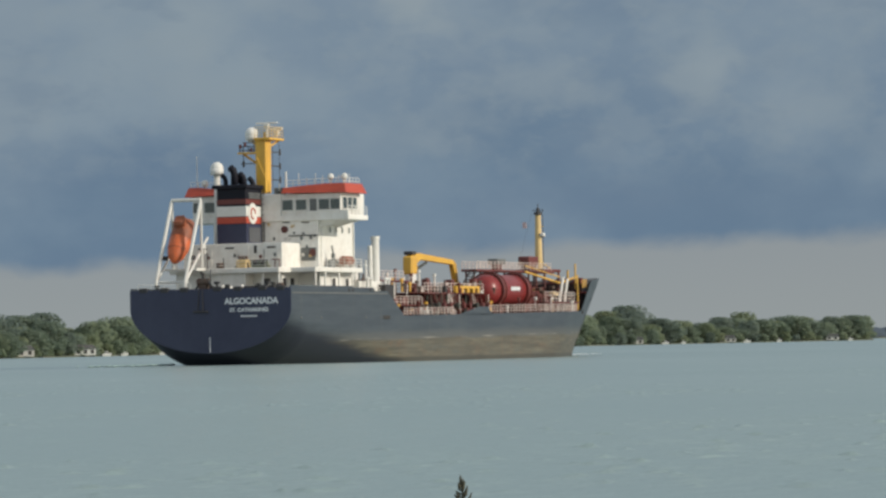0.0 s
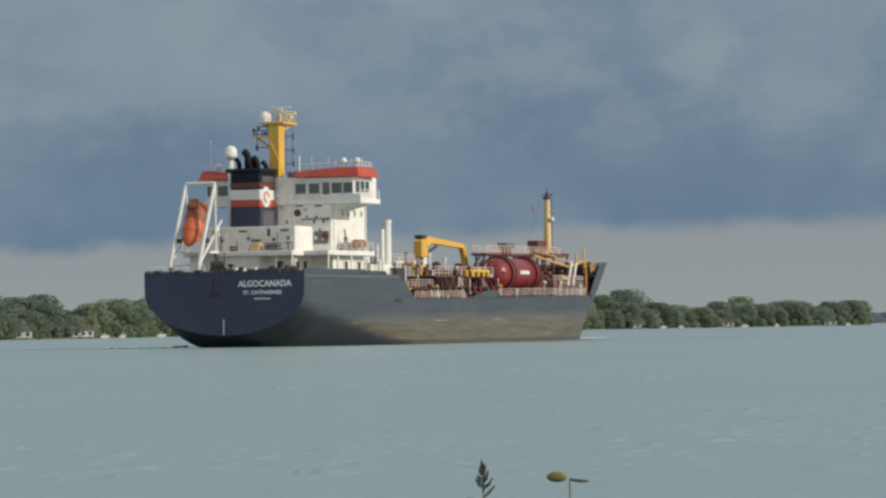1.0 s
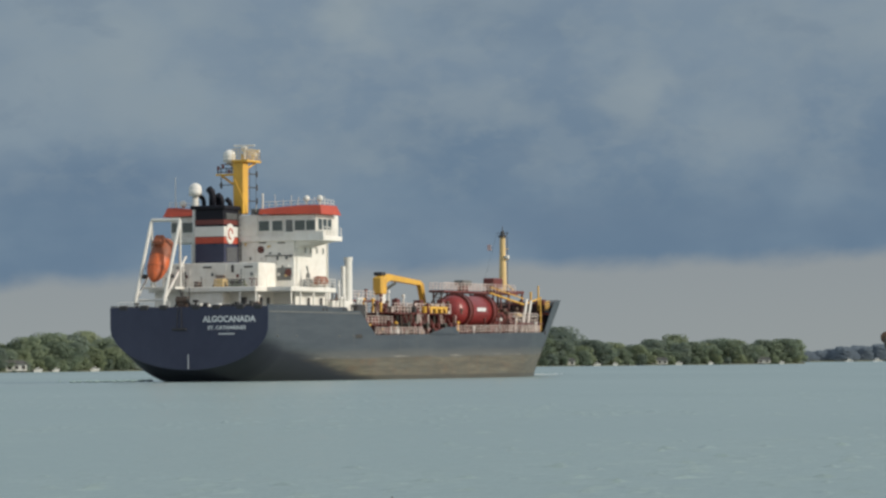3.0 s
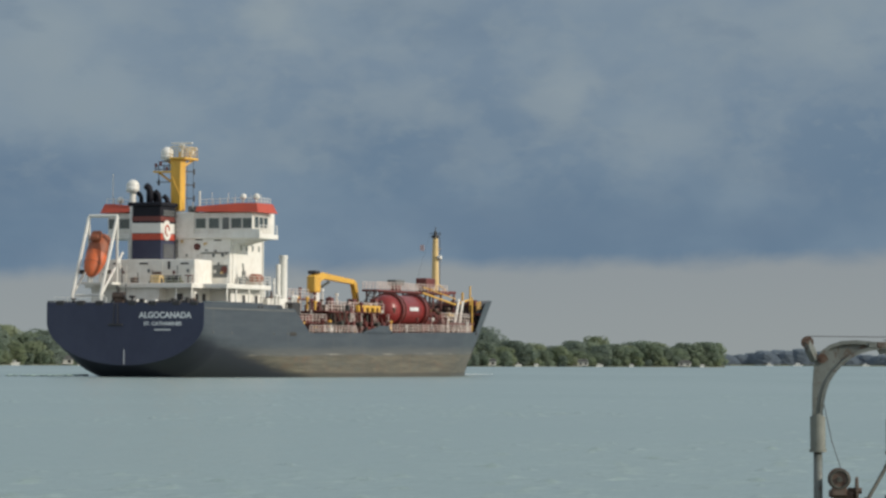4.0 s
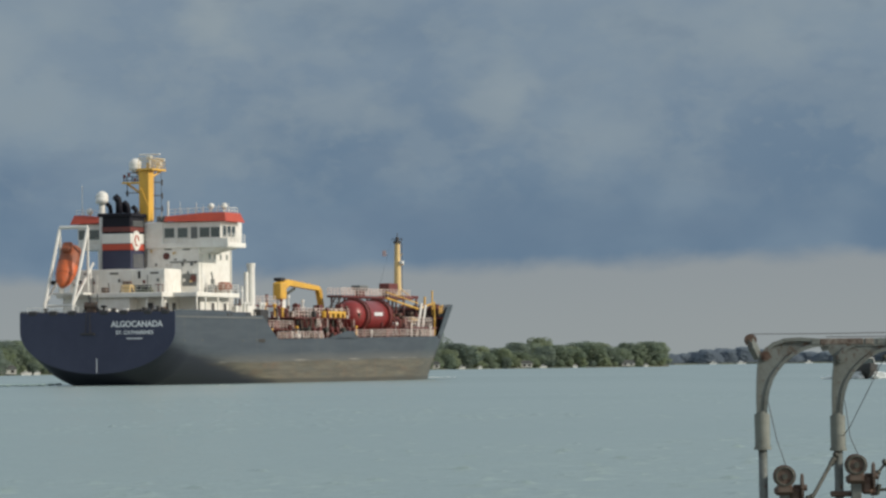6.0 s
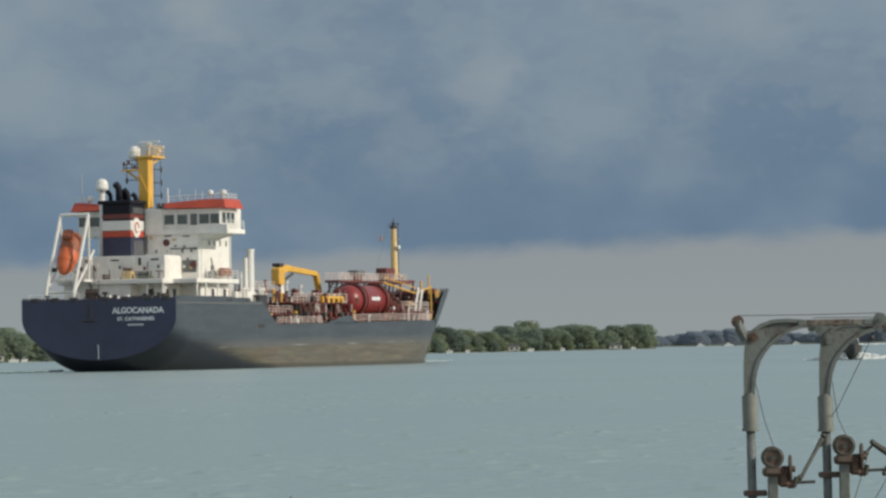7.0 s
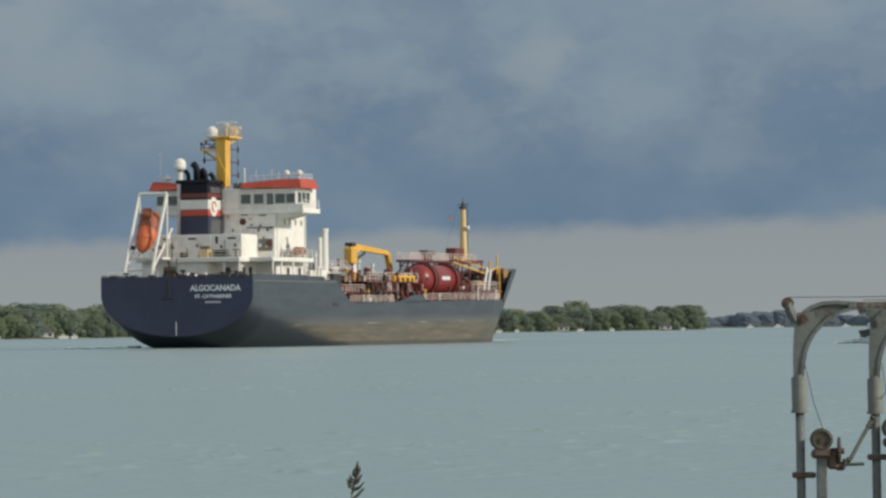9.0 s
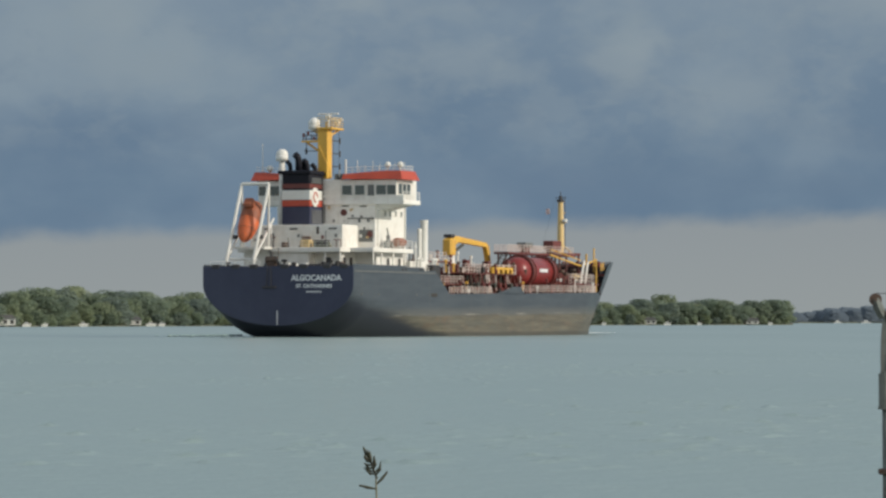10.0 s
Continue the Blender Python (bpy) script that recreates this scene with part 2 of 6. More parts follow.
WIRE = surface("steel_wire", ((0.14, 0.14, 0.14), (0.09, 0.085, 0.08)), 0.5, metal=0.6)
DARKRED = surface("dark_brown_red_paint", ((0.030, 0.016, 0.016), (0.055, 0.026, 0.022)), 0.7, rust=0.3)
GREENGEAR = surface("faded_green_gear", ((0.085, 0.105, 0.075), (0.14, 0.14, 0.09)), 0.7)
SLEEVE = surface("pale_painted_sleeve", ((0.205, 0.222, 0.198), (0.140, 0.150, 0.130)), 0.65, grain=22, stain=5, bump=0.002, rust=0.5, rust_at=0.60)
FLAGCLOTH = surface("faded_pink_and_white_cloth", ((0.62, 0.50, 0.50), (0.55, 0.26, 0.24)), 0.8, grain=1.5, stain=0.9)
FOAM = surface("white_foam", ((0.80, 0.82, 0.82), (0.62, 0.66, 0.66)), 0.8, grain=6, stain=1.5)
BARK = surface("bark", ((0.085, 0.065, 0.05), (0.05, 0.04, 0.032)), 0.9, grain=2)
# leaf tones lightened past natural green to stand in for distance haze
LEAF = foliage("hazed_tree_foliage", (0.225, 0.276, 0.248), (0.320, 0.362, 0.222), (0.262, 0.322, 0.226))
# pale blue lift puts distance haze into the leaf colour
HAZED_FARLEAF = foliage("hazed_far_foliage", (0.225, 0.275, 0.330), (0.245, 0.295, 0.345))
SHORE = surface("shore_bank", ((0.075, 0.088, 0.05), (0.12, 0.12, 0.085)), 0.9, grain=0.5, stain=0.05)


# ---- building helpers ----
def mesh_of(name, bm, material, smooth=False):
    me = bpy.data.meshes.new(name)
    bm.to_mesh(me)
    bm.free()
    me.materials.append(material)
    if smooth:
        for p in me.polygons:
            p.use_smooth = True
    return me


def part(name, bm, material, parent=None, label="", smooth=False):
    """One mesh object under a thing or a part."""
    ob = new(name, mesh_of(name, bm, material, smooth))
    ob.parent = parent
    return tagged(ob, label)


def thing(name, label, category, m=None, group="", kind="", parent=None):
    ob = new(name)
    ob.empty_display_size = 0.5
    if m is not None:
        ob.matrix_world = m
    return tagged(ob, label, category, group, kind)


def box(bm, x0, x1, y0, y1, z0, z1, bevel=0.0):
    """A box between bounds, its edges eased."""
    b = bmesh.new()
    bmesh.ops.create_cube(b, size=1.0, matrix=Matrix.LocRotScale(((x0 + x1) / 2, (y0 + y1) / 2, (z0 + z1) / 2), None, (abs(x1 - x0), abs(y1 - y0), abs(z1 - z0))))
    if bevel:
        bmesh.ops.bevel(b, geom=b.edges[:], offset=bevel, segments=1, affect="EDGES")
    join(bm, b)
    return bm


def join(bm, other):
    me = bpy.data.meshes.new("scratch")
    other.to_mesh(me)
    other.free()
    bm.from_mesh(me)
    bpy.data.meshes.remove(me)


def rod(bm, a, b, r0, r1=None, n=8):
    """A closed round bar from a to b."""
    a, b = Vector(a), Vector(b)
    d = b - a
    m = Matrix.Translation((a + b) / 2) @ d.to_track_quat("Z", "Y").to_matrix().to_4x4()
    bmesh.ops.create_cone(bm, cap_ends=True, segments=n, radius1=r0, radius2=r0 if r1 is None else r1, depth=d.length, matrix=m)
    return bm


def tube(bm, path, r, n=8):
    """A round pipe swept along a path; r a radius or one for each point."""
    pts = [Vector(p) for p in path]
    rs = r if isinstance(r, (list, tuple)) else [r] * len(pts)
    rings, up = [], None
    for i, p in enumerate(pts):
        d = (pts[min(i + 1, len(pts) - 1)] - pts[max(i - 1, 0)]).normalized()
        if up is None:
            up = d.orthogonal().normalized()
        side = d.cross(up).normalized()
        up = side.cross(d).normalized()
        rings.append([bm.verts.new(p + (up * math.cos(k) + side * math.sin(k)) * rs[i]) for k in (2 * math.pi * j / n for j in range(n))])
    for q, s in zip(rings, rings[1:]):
        for j in range(n):
            bm.faces.new((q[j], s[j], s[(j + 1) % n], q[(j + 1) % n]))
    bm.faces.new(rings[0])
    bm.faces.new(rings[-1][::-1])
    return bm


def ball(bm, centre, rx, ry=None, rz=None, u=12, v=8):
    bmesh.ops.create_uvsphere(bm, u_segments=u, v_segments=v, radius=1.0, matrix=Matrix.LocRotScale(centre, None, (rx, ry or rx, rz or rx)))
    return bm


def prism(bm, outline, thick, m=None):
    """An outline in x and z, extruded along y about its plane."""
    m = m or Matrix()
    a = [bm.verts.new(m @ Vector((x, -thick / 2, z))) for x, z in outline]
    b = [bm.verts.new(m @ Vector((x, thick / 2, z))) for x, z in outline]
    n = len(a)
    bm.faces.new(a)
    bm.faces.new(b[::-1])
    for i in range(n):
        bm.faces.new((a[i], b[i], b[(i + 1) % n], a[(i + 1) % n]))
    bmesh.ops.recalc_face_normals(bm, faces=bm.faces[:])
    return bm


# ---- river and shores ----
def river():
    """One sheet to the horizon, with real wavelets where the view passes near."""
    rng = np.random.RandomState(4)
    rows = [33.0]
    while rows[-1] < 420:
        rows.append(rows[-1] + max(0.16, (rows[-1] - 38) * 0.0034))
    r = np.array(rows)
    az = np.radians(np.linspace(-16.0, 8.5, 720))
    R, A = np.meshgrid(r, az, indexing="ij")
    X, Y = R * np.sin(A), R * np.cos(A)
    Z = np.zeros_like(X)
    for _ in range(40):
        wave = 0.36 * 3.2 ** rng.rand()
        d = rng.normal(1.5, 0.45)
        Z += 0.0062 * wave**0.7 * np.sin(2 * np.pi / wave * (X * np.cos(d) + Y * np.sin(d)) + rng.rand() * 6.28) * rng.uniform(0.5, 1.2)
    gusts = [(rng.rand() * 6.28, rng.uniform(7, 34), rng.rand() * 6.28) for _ in range(14)]

    def gust(x, y):
        return sum(np.sin(2 * np.pi / w * (x * np.cos(d) + 0.6 * y * np.sin(d)) + p) for d, w, p in gusts)

    Z *= 0.14 + 0.16 / (1 + np.exp(-gust(X, Y) * 0.9 + 0.8))
    # single wavelets that stand up steeply, in loose families where the wind touches
    made = 0
    while made < 1900:
        rad, bearing = math.sqrt(rng.uniform(40**2, 240**2)), rng.uniform(-0.224, 0.137)
        x0, y0 = rad * math.sin(bearing), rad * math.cos(bearing)
        if gust(x0, y0) < rng.normal(1.4, 1.8):
            continue
        made += 1
        step = max(0.16, (rad - 38) * 0.0034)
        for k in range(rng.randint(1, 3)):
            x1, y1 = x0 + rng.normal(0, 0.35), y0 + rng.normal(0, 0.5)
            wide, long = rng.uniform(0.08, 0.24), max(0.12, 0.8 * step) * rng.uniform(0.9, 1.4)
            tall, skew = rng.uniform(0.012, 0.050), rng.normal(0, 0.35)
            i0, i1 = np.searchsorted(r, (rad - 2.5, rad + 2.5))
            j0, j1 = np.searchsorted(az, (bearing - 2.2 / rad, bearing + 2.2 / rad))
            dx, dy = X[i0:i1, j0:j1] - x1, Y[i0:i1, j0:j1] - y1
            dy = dy + skew * dx
            Z[i0:i1, j0:j1] += tall * np.exp(-((dx / wide) ** 2) - (dy / long) ** 2) - 0.35 * tall * np.exp(-((dx / wide) ** 2) - ((dy + 1.6 * long) / long) ** 2)
    Z *= np.clip((420 - R) / 120, 0, 1)
    n, c = X.shape
    verts = np.stack([X, Y, Z], -1).reshape(-1, 3).tolist()
    i = np.arange((n - 1) * c).reshape(n - 1, c)[:, :-1].ravel()
    faces = np.stack([i, i + 1, i + c + 1, i + c], -1).tolist()
    # the rest of the sheet, level, joined round the rippled sector
    start = len(verts)
    ring = [(-9000, -60), (9000, -60), (9000, 9000), (-9000, 9000)]
    verts += [(x, y, -0.18) for x, y in ring]
    faces.append([start, start + 1, start + 2, start + 3])
    me = bpy.data.meshes.new("water")
    me.from_pydata(verts, [], faces)
    me.materials.append(WATER)
    me.polygons.foreach_set("use_smooth", [True] * len(me.polygons))
    ob = new("water", me)
    return tagged(ob, "rippled grey-green river water under a stormy sky", "water", kind="structure")


water = river()


def polar(az, d, z=0.0):
    a = radians(az)
    return Vector((d * math.sin(a), d * math.cos(a), z))


def shore_distance(az):
    """How far the wooded bank lies in each direction."""
    return 1330 + (az + 10) * 55


def bank(name, label, az0, az1, dist, depth, height):
    bm = bmesh.new()
    steps = max(4, int((az1 - az0) * 6))
    lines = []
    for i in range(steps + 1):
        az = az0 + (az1 - az0) * i / steps
        d = dist(az) + 6 * math.sin(i * 1.7)
        lines.append([bm.verts.new(polar(az, d + o, z)) for o, z in ((0, -1.0), (0.5, height * 0.6), (9, height), (depth, height + 1.0), (depth, -1.0))])
    for a, b in zip(lines, lines[1:]):
        for k in range(4):
            bm.faces.new((a[k], a[k + 1], b[k + 1], b[k]))
    ob = part(name, bm, SHORE, None, label)
    return tagged(ob, "", "river bank", kind="structure")


def tree(kind, seed, tall, wide):
    """A broadleaf tree: tapered trunk, limbs and a crown of many leaf sprays in lobes."""
    rng = random.Random(seed)
    root = thing(kind, "full green broadleaf tree on the far river bank", "tree", group="trees along the far bank")
    bm = bmesh.new()
    tube(bm, [(0, 0, -0.6), (0.1, 0, tall * 0.2), (0.2, 0.1, tall * 0.45), (0.1, 0.2, tall * 0.7)], [0.5, 0.4, 0.3, 0.12], 7)
    lobes = []
    for i in range(22):
        a = i * 2.4 + rng.random()
        h = tall * (0.07 + 0.79 * (i + rng.random()) / 22)
        reach = wide * (0.52 * (1 - abs(h / tall - 0.38) ** 1.6 * 1.5)) * rng.uniform(0.45, 0.95)
        c = Vector((math.cos(a) * reach, math.sin(a) * reach, h))
        lobes.append((c, wide * rng.uniform(0.17, 0.27)))
        tube(bm, [(0.1, 0.1, max(0.5, h * 0.55)), c * 0.6 + Vector((0, 0, h * 0.3)), c], [0.18, 0.1, 0.04], 5)
    lobes.append((Vector((0, 0, tall * 0.84)), wide * 0.2))
    lobes.append((Vector((0, 0, tall * 0.45)), wide * 0.33))
    part("trunk", bm, BARK, root)
    verts, faces = [], []
    for c, r in lobes:
        for _ in range(190):
            n = Vector((rng.gauss(0, 1), rng.gauss(0, 1), rng.gauss(0, 1))).normalized()
            p = c + Vector((n.x, n.y, n.z * 0.8)) * r * rng.uniform(0.84, 1.06)
            s = rng.uniform(0.26, 0.50)
            n = (n + Vector((0.25, -0.35, 0.6))).normalized()
            u = n.orthogonal().normalized()
            v = n.cross(u)
            t = rng.random() * 6.28
            u, v = u * math.cos(t) + v * math.sin(t), v * math.cos(t) - u * math.sin(t)
            k = len(verts)
            bend = n * s * 0.3
            verts += [p + u * s, p + v * s * 0.7 + bend, p - u * s, p - v * s * 0.7 + bend]
            faces += [(k, k + 1, k + 2), (k, k + 2, k + 3)]
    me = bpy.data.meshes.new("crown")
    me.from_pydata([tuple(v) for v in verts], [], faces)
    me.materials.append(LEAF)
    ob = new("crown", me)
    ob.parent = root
    return root


def woods():
    bank("bank_1", "low grassy river bank with a stone edge", -16.0, 1.42, shore_distance, 120, 0.35)
    bank("bank_2", "distant low wooded river bank", 1.0, 9.0, lambda az: 3500, 200, 0.9)
    rng = random.Random(11)
    kinds = [tree("tree", 20 + i, 12.5 + 0.7 * (i % 3), 9.5 + (i % 4)) for i in range(6)]
    spots = []
    az = -15.0
    while az < 1.33:
        spots.append((az, 9 + rng.uniform(0, 10), rng.uniform(0.70, 1.0)))
        az += rng.uniform(0.15, 0.27)
    az = -15.0
    while az < 1.25:
        spots.append((az, 26 + rng.uniform(0, 14), rng.uniform(0.85, 1.12)))
        az += rng.uniform(0.18, 0.32)
    az = -15.0
    while az < 1.30:
        spots.append((az, 46 + rng.uniform(0, 16), rng.uniform(0.92, 1.14)))
        az += rng.uniform(0.2, 0.34)
    az = -15.0
    while az < 1.40:
        spots.append((az, 1.5 + rng.uniform(0, 3), rng.uniform(0.2, 0.5)))
        az += rng.uniform(0.10, 0.2)
    for i, (az, back, s) in enumerate(spots):
        s *= (1.0 + 0.08 * math.sin(az * 2.1) + 0.05 * math.sin(az * 5.3)) * (0.94 if az < -6 else 0.98)
        if az > 0.95:
            s = min(s, 0.84)
        m = Matrix.Translation(polar(az, shore_distance(az) + back, 0.3)) @ Matrix.Rotation(rng.random() * 6.28, 4, "Z") @ Matrix.Diagonal((s * rng.uniform(1.05, 1.45), s * rng.uniform(1.0, 1.3), s, 1))
        if i < len(kinds):
            kinds[i].matrix_world = m
        else:
            copy_thing(kinds[i % len(kinds)], m)
    # woods on the bank beyond, too far to tell tree from tree
    verts, faces = [], []
    az = 1.15
    while az < 8.5:
        d, h, w = 3520 + rng.uniform(0, 60), rng.uniform(7.5, 10.5) * (1.0 + 0.25 * math.sin(az * 3.3)), rng.uniform(8, 14)
        c = polar(az, d, 0.9)
        for _ in range(300):
            a, q = rng.random() * 6.28, rng.random()
            p = c + Vector((math.cos(a) * w * (1 - q * q * 0.7), math.sin(a) * w * 0.6, q * h))
            s = rng.uniform(0.9, 1.9)
            k = len(verts)
            verts += [tuple(p + Vector((dx * s + rng.uniform(-0.3, 0.3), dz * s * 0.5 + rng.uniform(-0.3, 0.3), dz * s * 0.8 + rng.uniform(-0.3, 0.3)))) for dx, dz in ((-1, -1), (1, -1), (1, 1), (-1, 1))]
            faces += [(k, k + 1, k + 2), (k, k + 2, k + 3)]
        az += rng.uniform(0.04, 0.09)
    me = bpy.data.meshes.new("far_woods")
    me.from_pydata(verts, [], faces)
    me.materials.append(HAZED_FARLEAF)
    tagged(new("far_woods", me), "woods on the distant bank, haze put into their blue-green colour", "woods", kind="stuff")


woods()


# ---- the tanker: x ahead from the transom, y to port, z up from the waterline ----
HEADING = 16.93
SHIP_SPEED = 4.209
ship = thing("tanker_ship", "dark blue and grey motor tanker under way on the river", "ship")


def smooth(a, b, v):
    t = min(1.0, max(0.0, (v - a) / (b - a)))
    return t * t * (3 - 2 * t)


def half_breadth(x, z):
    """Half the hull's breadth at a station and height."""
    keel = 1.2 - 0.535 * x if x < 4 else -0.94 - 0.11 * (min(x, 40) - 4)
    full = 5.0 + 1.0 * smooth(0, 4, x) - 3.4 * smooth(26, 44, x)
    s = min(1.0, max(0.0, (z - keel) / full))
    b = 9.85 * math.sqrt(max(0.0, 1 - (1 - s) ** 2))
    k = min(1.0, max(0.0, z / 10.6))
    start, stem = 84 + 9 * k, 118.6 + 12.2 * k**1.1
    if x > start:
        b *= max(0.0, 1 - ((x - start) / (stem - start)) ** 1.2)
    return max(b, 0.0)


def sheer(x):
    """Height of the hull's upper edge."""
    if x < 28.0:
        return 7.75 + 0.013 * x
    if x < 33.2:
        return 8.11 - 2.87 * (x - 28.0) / 5.2
    if x < 108:
        return 5.24 + 0.0088 * (x - 33.2)
    return 5.9 + 4.2 * smooth(108, 113, x) + 0.035 * max(0, x - 113)


def hull():
    bm = bmesh.new()
    xs = [0, 0.4, 1, 2, 3, 4, 5, 6, 7, 8, 10, 12, 15, 18, 22, 25, 28.0, 29.7, 31.4, 33.2, 38, 45, 55, 65, 75, 84, 88, 92, 95, 98, 101, 104, 106, 108, 109, 110, 111, 112, 113, 114, 117, 119, 121, 123, 125, 126.5, 128, 129.3, 130.3]
    levels = 20
    for side in (1, -1):
        grid = []
        for x in xs:
            top = sheer(x)
            low = max(-0.8, 1.2 - 0.535 * x)
            if x > 118:
                low = max(low, ((x - 118.6) / 12.2) * 10.6 if x > 118.6 else -0.8)
            col = []
            for j in range(levels + 1):
                z = low + (top - low) * (j / levels) ** 1.25
                col.append(bm.verts.new((x, side * half_breadth(x, z), z)))
            grid.append(col)
        for a, b in zip(grid, grid[1:]):
            for j in range(levels):
                f = (a[j], b[j], b[j + 1], a[j + 1])
                bm.faces.new(f if side < 0 else f[::-1])
    bmesh.ops.remove_doubles(bm, verts=bm.verts[:], dist=0.002)
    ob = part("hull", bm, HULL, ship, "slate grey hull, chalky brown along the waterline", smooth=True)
    # the transom, a rounded plate
    bm = bmesh.new()
    zs = [1.2 + 7.2 * (j / 30) ** 1.6 for j in range(31)]
    edge = [(-half_breadth(0, z), z) for z in zs] + [(half_breadth(0, z), z) for z in reversed(zs[1:])]
    front = [bm.verts.new((-0.06, y, z)) for y, z in edge]
    back = [bm.verts.new((0.05, y, z)) for y, z in edge]
    bm.faces.new(front)
    for i in range(len(edge)):
        j = (i + 1) % len(edge)
        bm.faces.new((front[i], back[i], back[j], front[j]))
    bmesh.ops.recalc_face_normals(bm, faces=bm.faces[:])
    part("transom", bm, NAVY, ship, "navy blue transom plate")


hull()


def decks():
    def plank(name, x0, x1, z0, material, label, inset=0.15):
        bm = bmesh.new()
        xs = [x0 + (x1 - x0) * i / 24 for i in range(25)]
        rows = []
        for x in xs:
            z = z0(x) if callable(z0) else z0
            h = max(0.02, half_breadth(x, z) - inset)
            rows.append([bm.verts.new(p) for p in ((x, h, z), (x, -h, z), (x, -h, z - 0.25), (x, h, z - 0.25))])
        for a, b in zip(rows, rows[1:]):
            for k in range(4):
                bm.faces.new((a[k], a[(k + 1) % 4], b[(k + 1) % 4], b[k]))
        bm.faces.new(rows[0])
        bm.faces.new(rows[-1][::-1])
        bmesh.ops.recalc_face_normals(bm, faces=bm.faces[:])
        return part(name, bm, material, ship, label)

    plank("poop_deck", 0.1, 28.3, 7.5, GREYDECK, "grey painted poop deck")
    plank("main_deck", 30.0, 111.0, lambda x: sheer(max(34, min(x, 106))) - 0.15, MAROON, "oxide red main deck")
    plank("forecastle_deck", 110.5, 126.0, 8.6, MAROON, "oxide red forecastle deck")


decks()



def block(name, x0, x1, y0, y1, z0, z1, mat=WHITE, label="", bevel=0.06, parent=None):
    return part(name, box(bmesh.new(), x0, x1, y0, y1, z0, z1, bevel), mat, parent or ship, label)


def bars(name, rods, mat, label="", parent=None, n=5):
    """One mesh of straight bars, (a, b, radius) each."""
    bm = bmesh.new()
    for a, b, r in rods:
        rod(bm, a, b, r, n=n)
    return part(name, bm, mat, parent or ship, label)


def each_bar(name, rods, mat, label="", parent=None, n=6):
    for one in rods:
        bars(name, [one], mat, label, parent, n)


def railing(path, high=1.05, gap=1.5, mat=WHITE, r=0.035, lines=3, label="white pipe railing"):
    """Guard rails along a path of deck points, with posts."""
    rods = []
    for a, b in zip(path, path[1:]):
        a, b = Vector(a), Vector(b)
        n = max(1, round((b - a).length / gap))
        for i in range(n + 1):
            p = a.lerp(b, i / n)
            rods.append((p, p + Vector((0, 0, high)), r * 1.1))
        for k in range(1, lines + 1):
            up = Vector((0, 0, high * k / lines))
            rods.append((a + up, b + up, r))
    return bars("railing", rods, mat, label, n=4)


def pane(parent, x, y0, y1, z0, z1, name="window"):
    """A dark pane in an aft-facing wall, with its frame proud of the wall."""
    bm = bmesh.new()
    f = 0.09
    for a in ((y0 - f, y0, z0 - f, z1 + f), (y1, y1 + f, z0 - f, z1 + f), (y0, y1, z0 - f, z0), (y0, y1, z1, z1 + f)):
        box(bm, x - 0.09, x + 0.02, *a)
    ob = part(name, bm, WHITE_CLEAN, parent)
    part("pane", box(bmesh.new(), x - 0.045, x + 0.02, y0, y1, z0, z1), GLASSDARK, ob, "dark tinted glass")


def side_pane(parent, y, x0, x1, z0, z1, name="window", lean=0.0):
    bm = bmesh.new()
    f = 0.09
    for a in ((x0 - f, x0, z0 - f, z1 + f), (x1, x1 + f, z0 - f, z1 + f), (x0, x1, z0 - f, z0), (x0, x1, z1, z1 + f)):
        box(bm, a[0], a[1], y - 0.09, y + 0.02, a[2], a[3])
    ob = part(name, bm, WHITE_CLEAN, parent)
    part("pane", box(bmesh.new(), x0, x1, y - 0.045, y + 0.02, z0, z1), GLASSDARK, ob, "dark tinted glass")


def writing(text, y, z, size, name="lettering"):
    """Raised letters on the transom, read from astern."""
    cu = bpy.data.curves.new(name, "FONT")
    cu.body, cu.size, cu.extrude, cu.align_x, cu.offset = text, size, 0.012, "CENTER", 0.032 * size
    tmp = bpy.data.objects.new("scratch", cu)
    scene.collection.objects.link(tmp)
    me = bpy.data.meshes.new_from_object(tmp.evaluated_get(bpy.context.evaluated_depsgraph_get()))
    bpy.data.objects.remove(tmp)
    me.materials.append(LETTER)
    ob = new(name, me)
    ob.parent = ship
    ob.matrix_basis = pose(-0.075, y, z, 90, 0, -90)
    return tagged(ob, "white painted lettering")


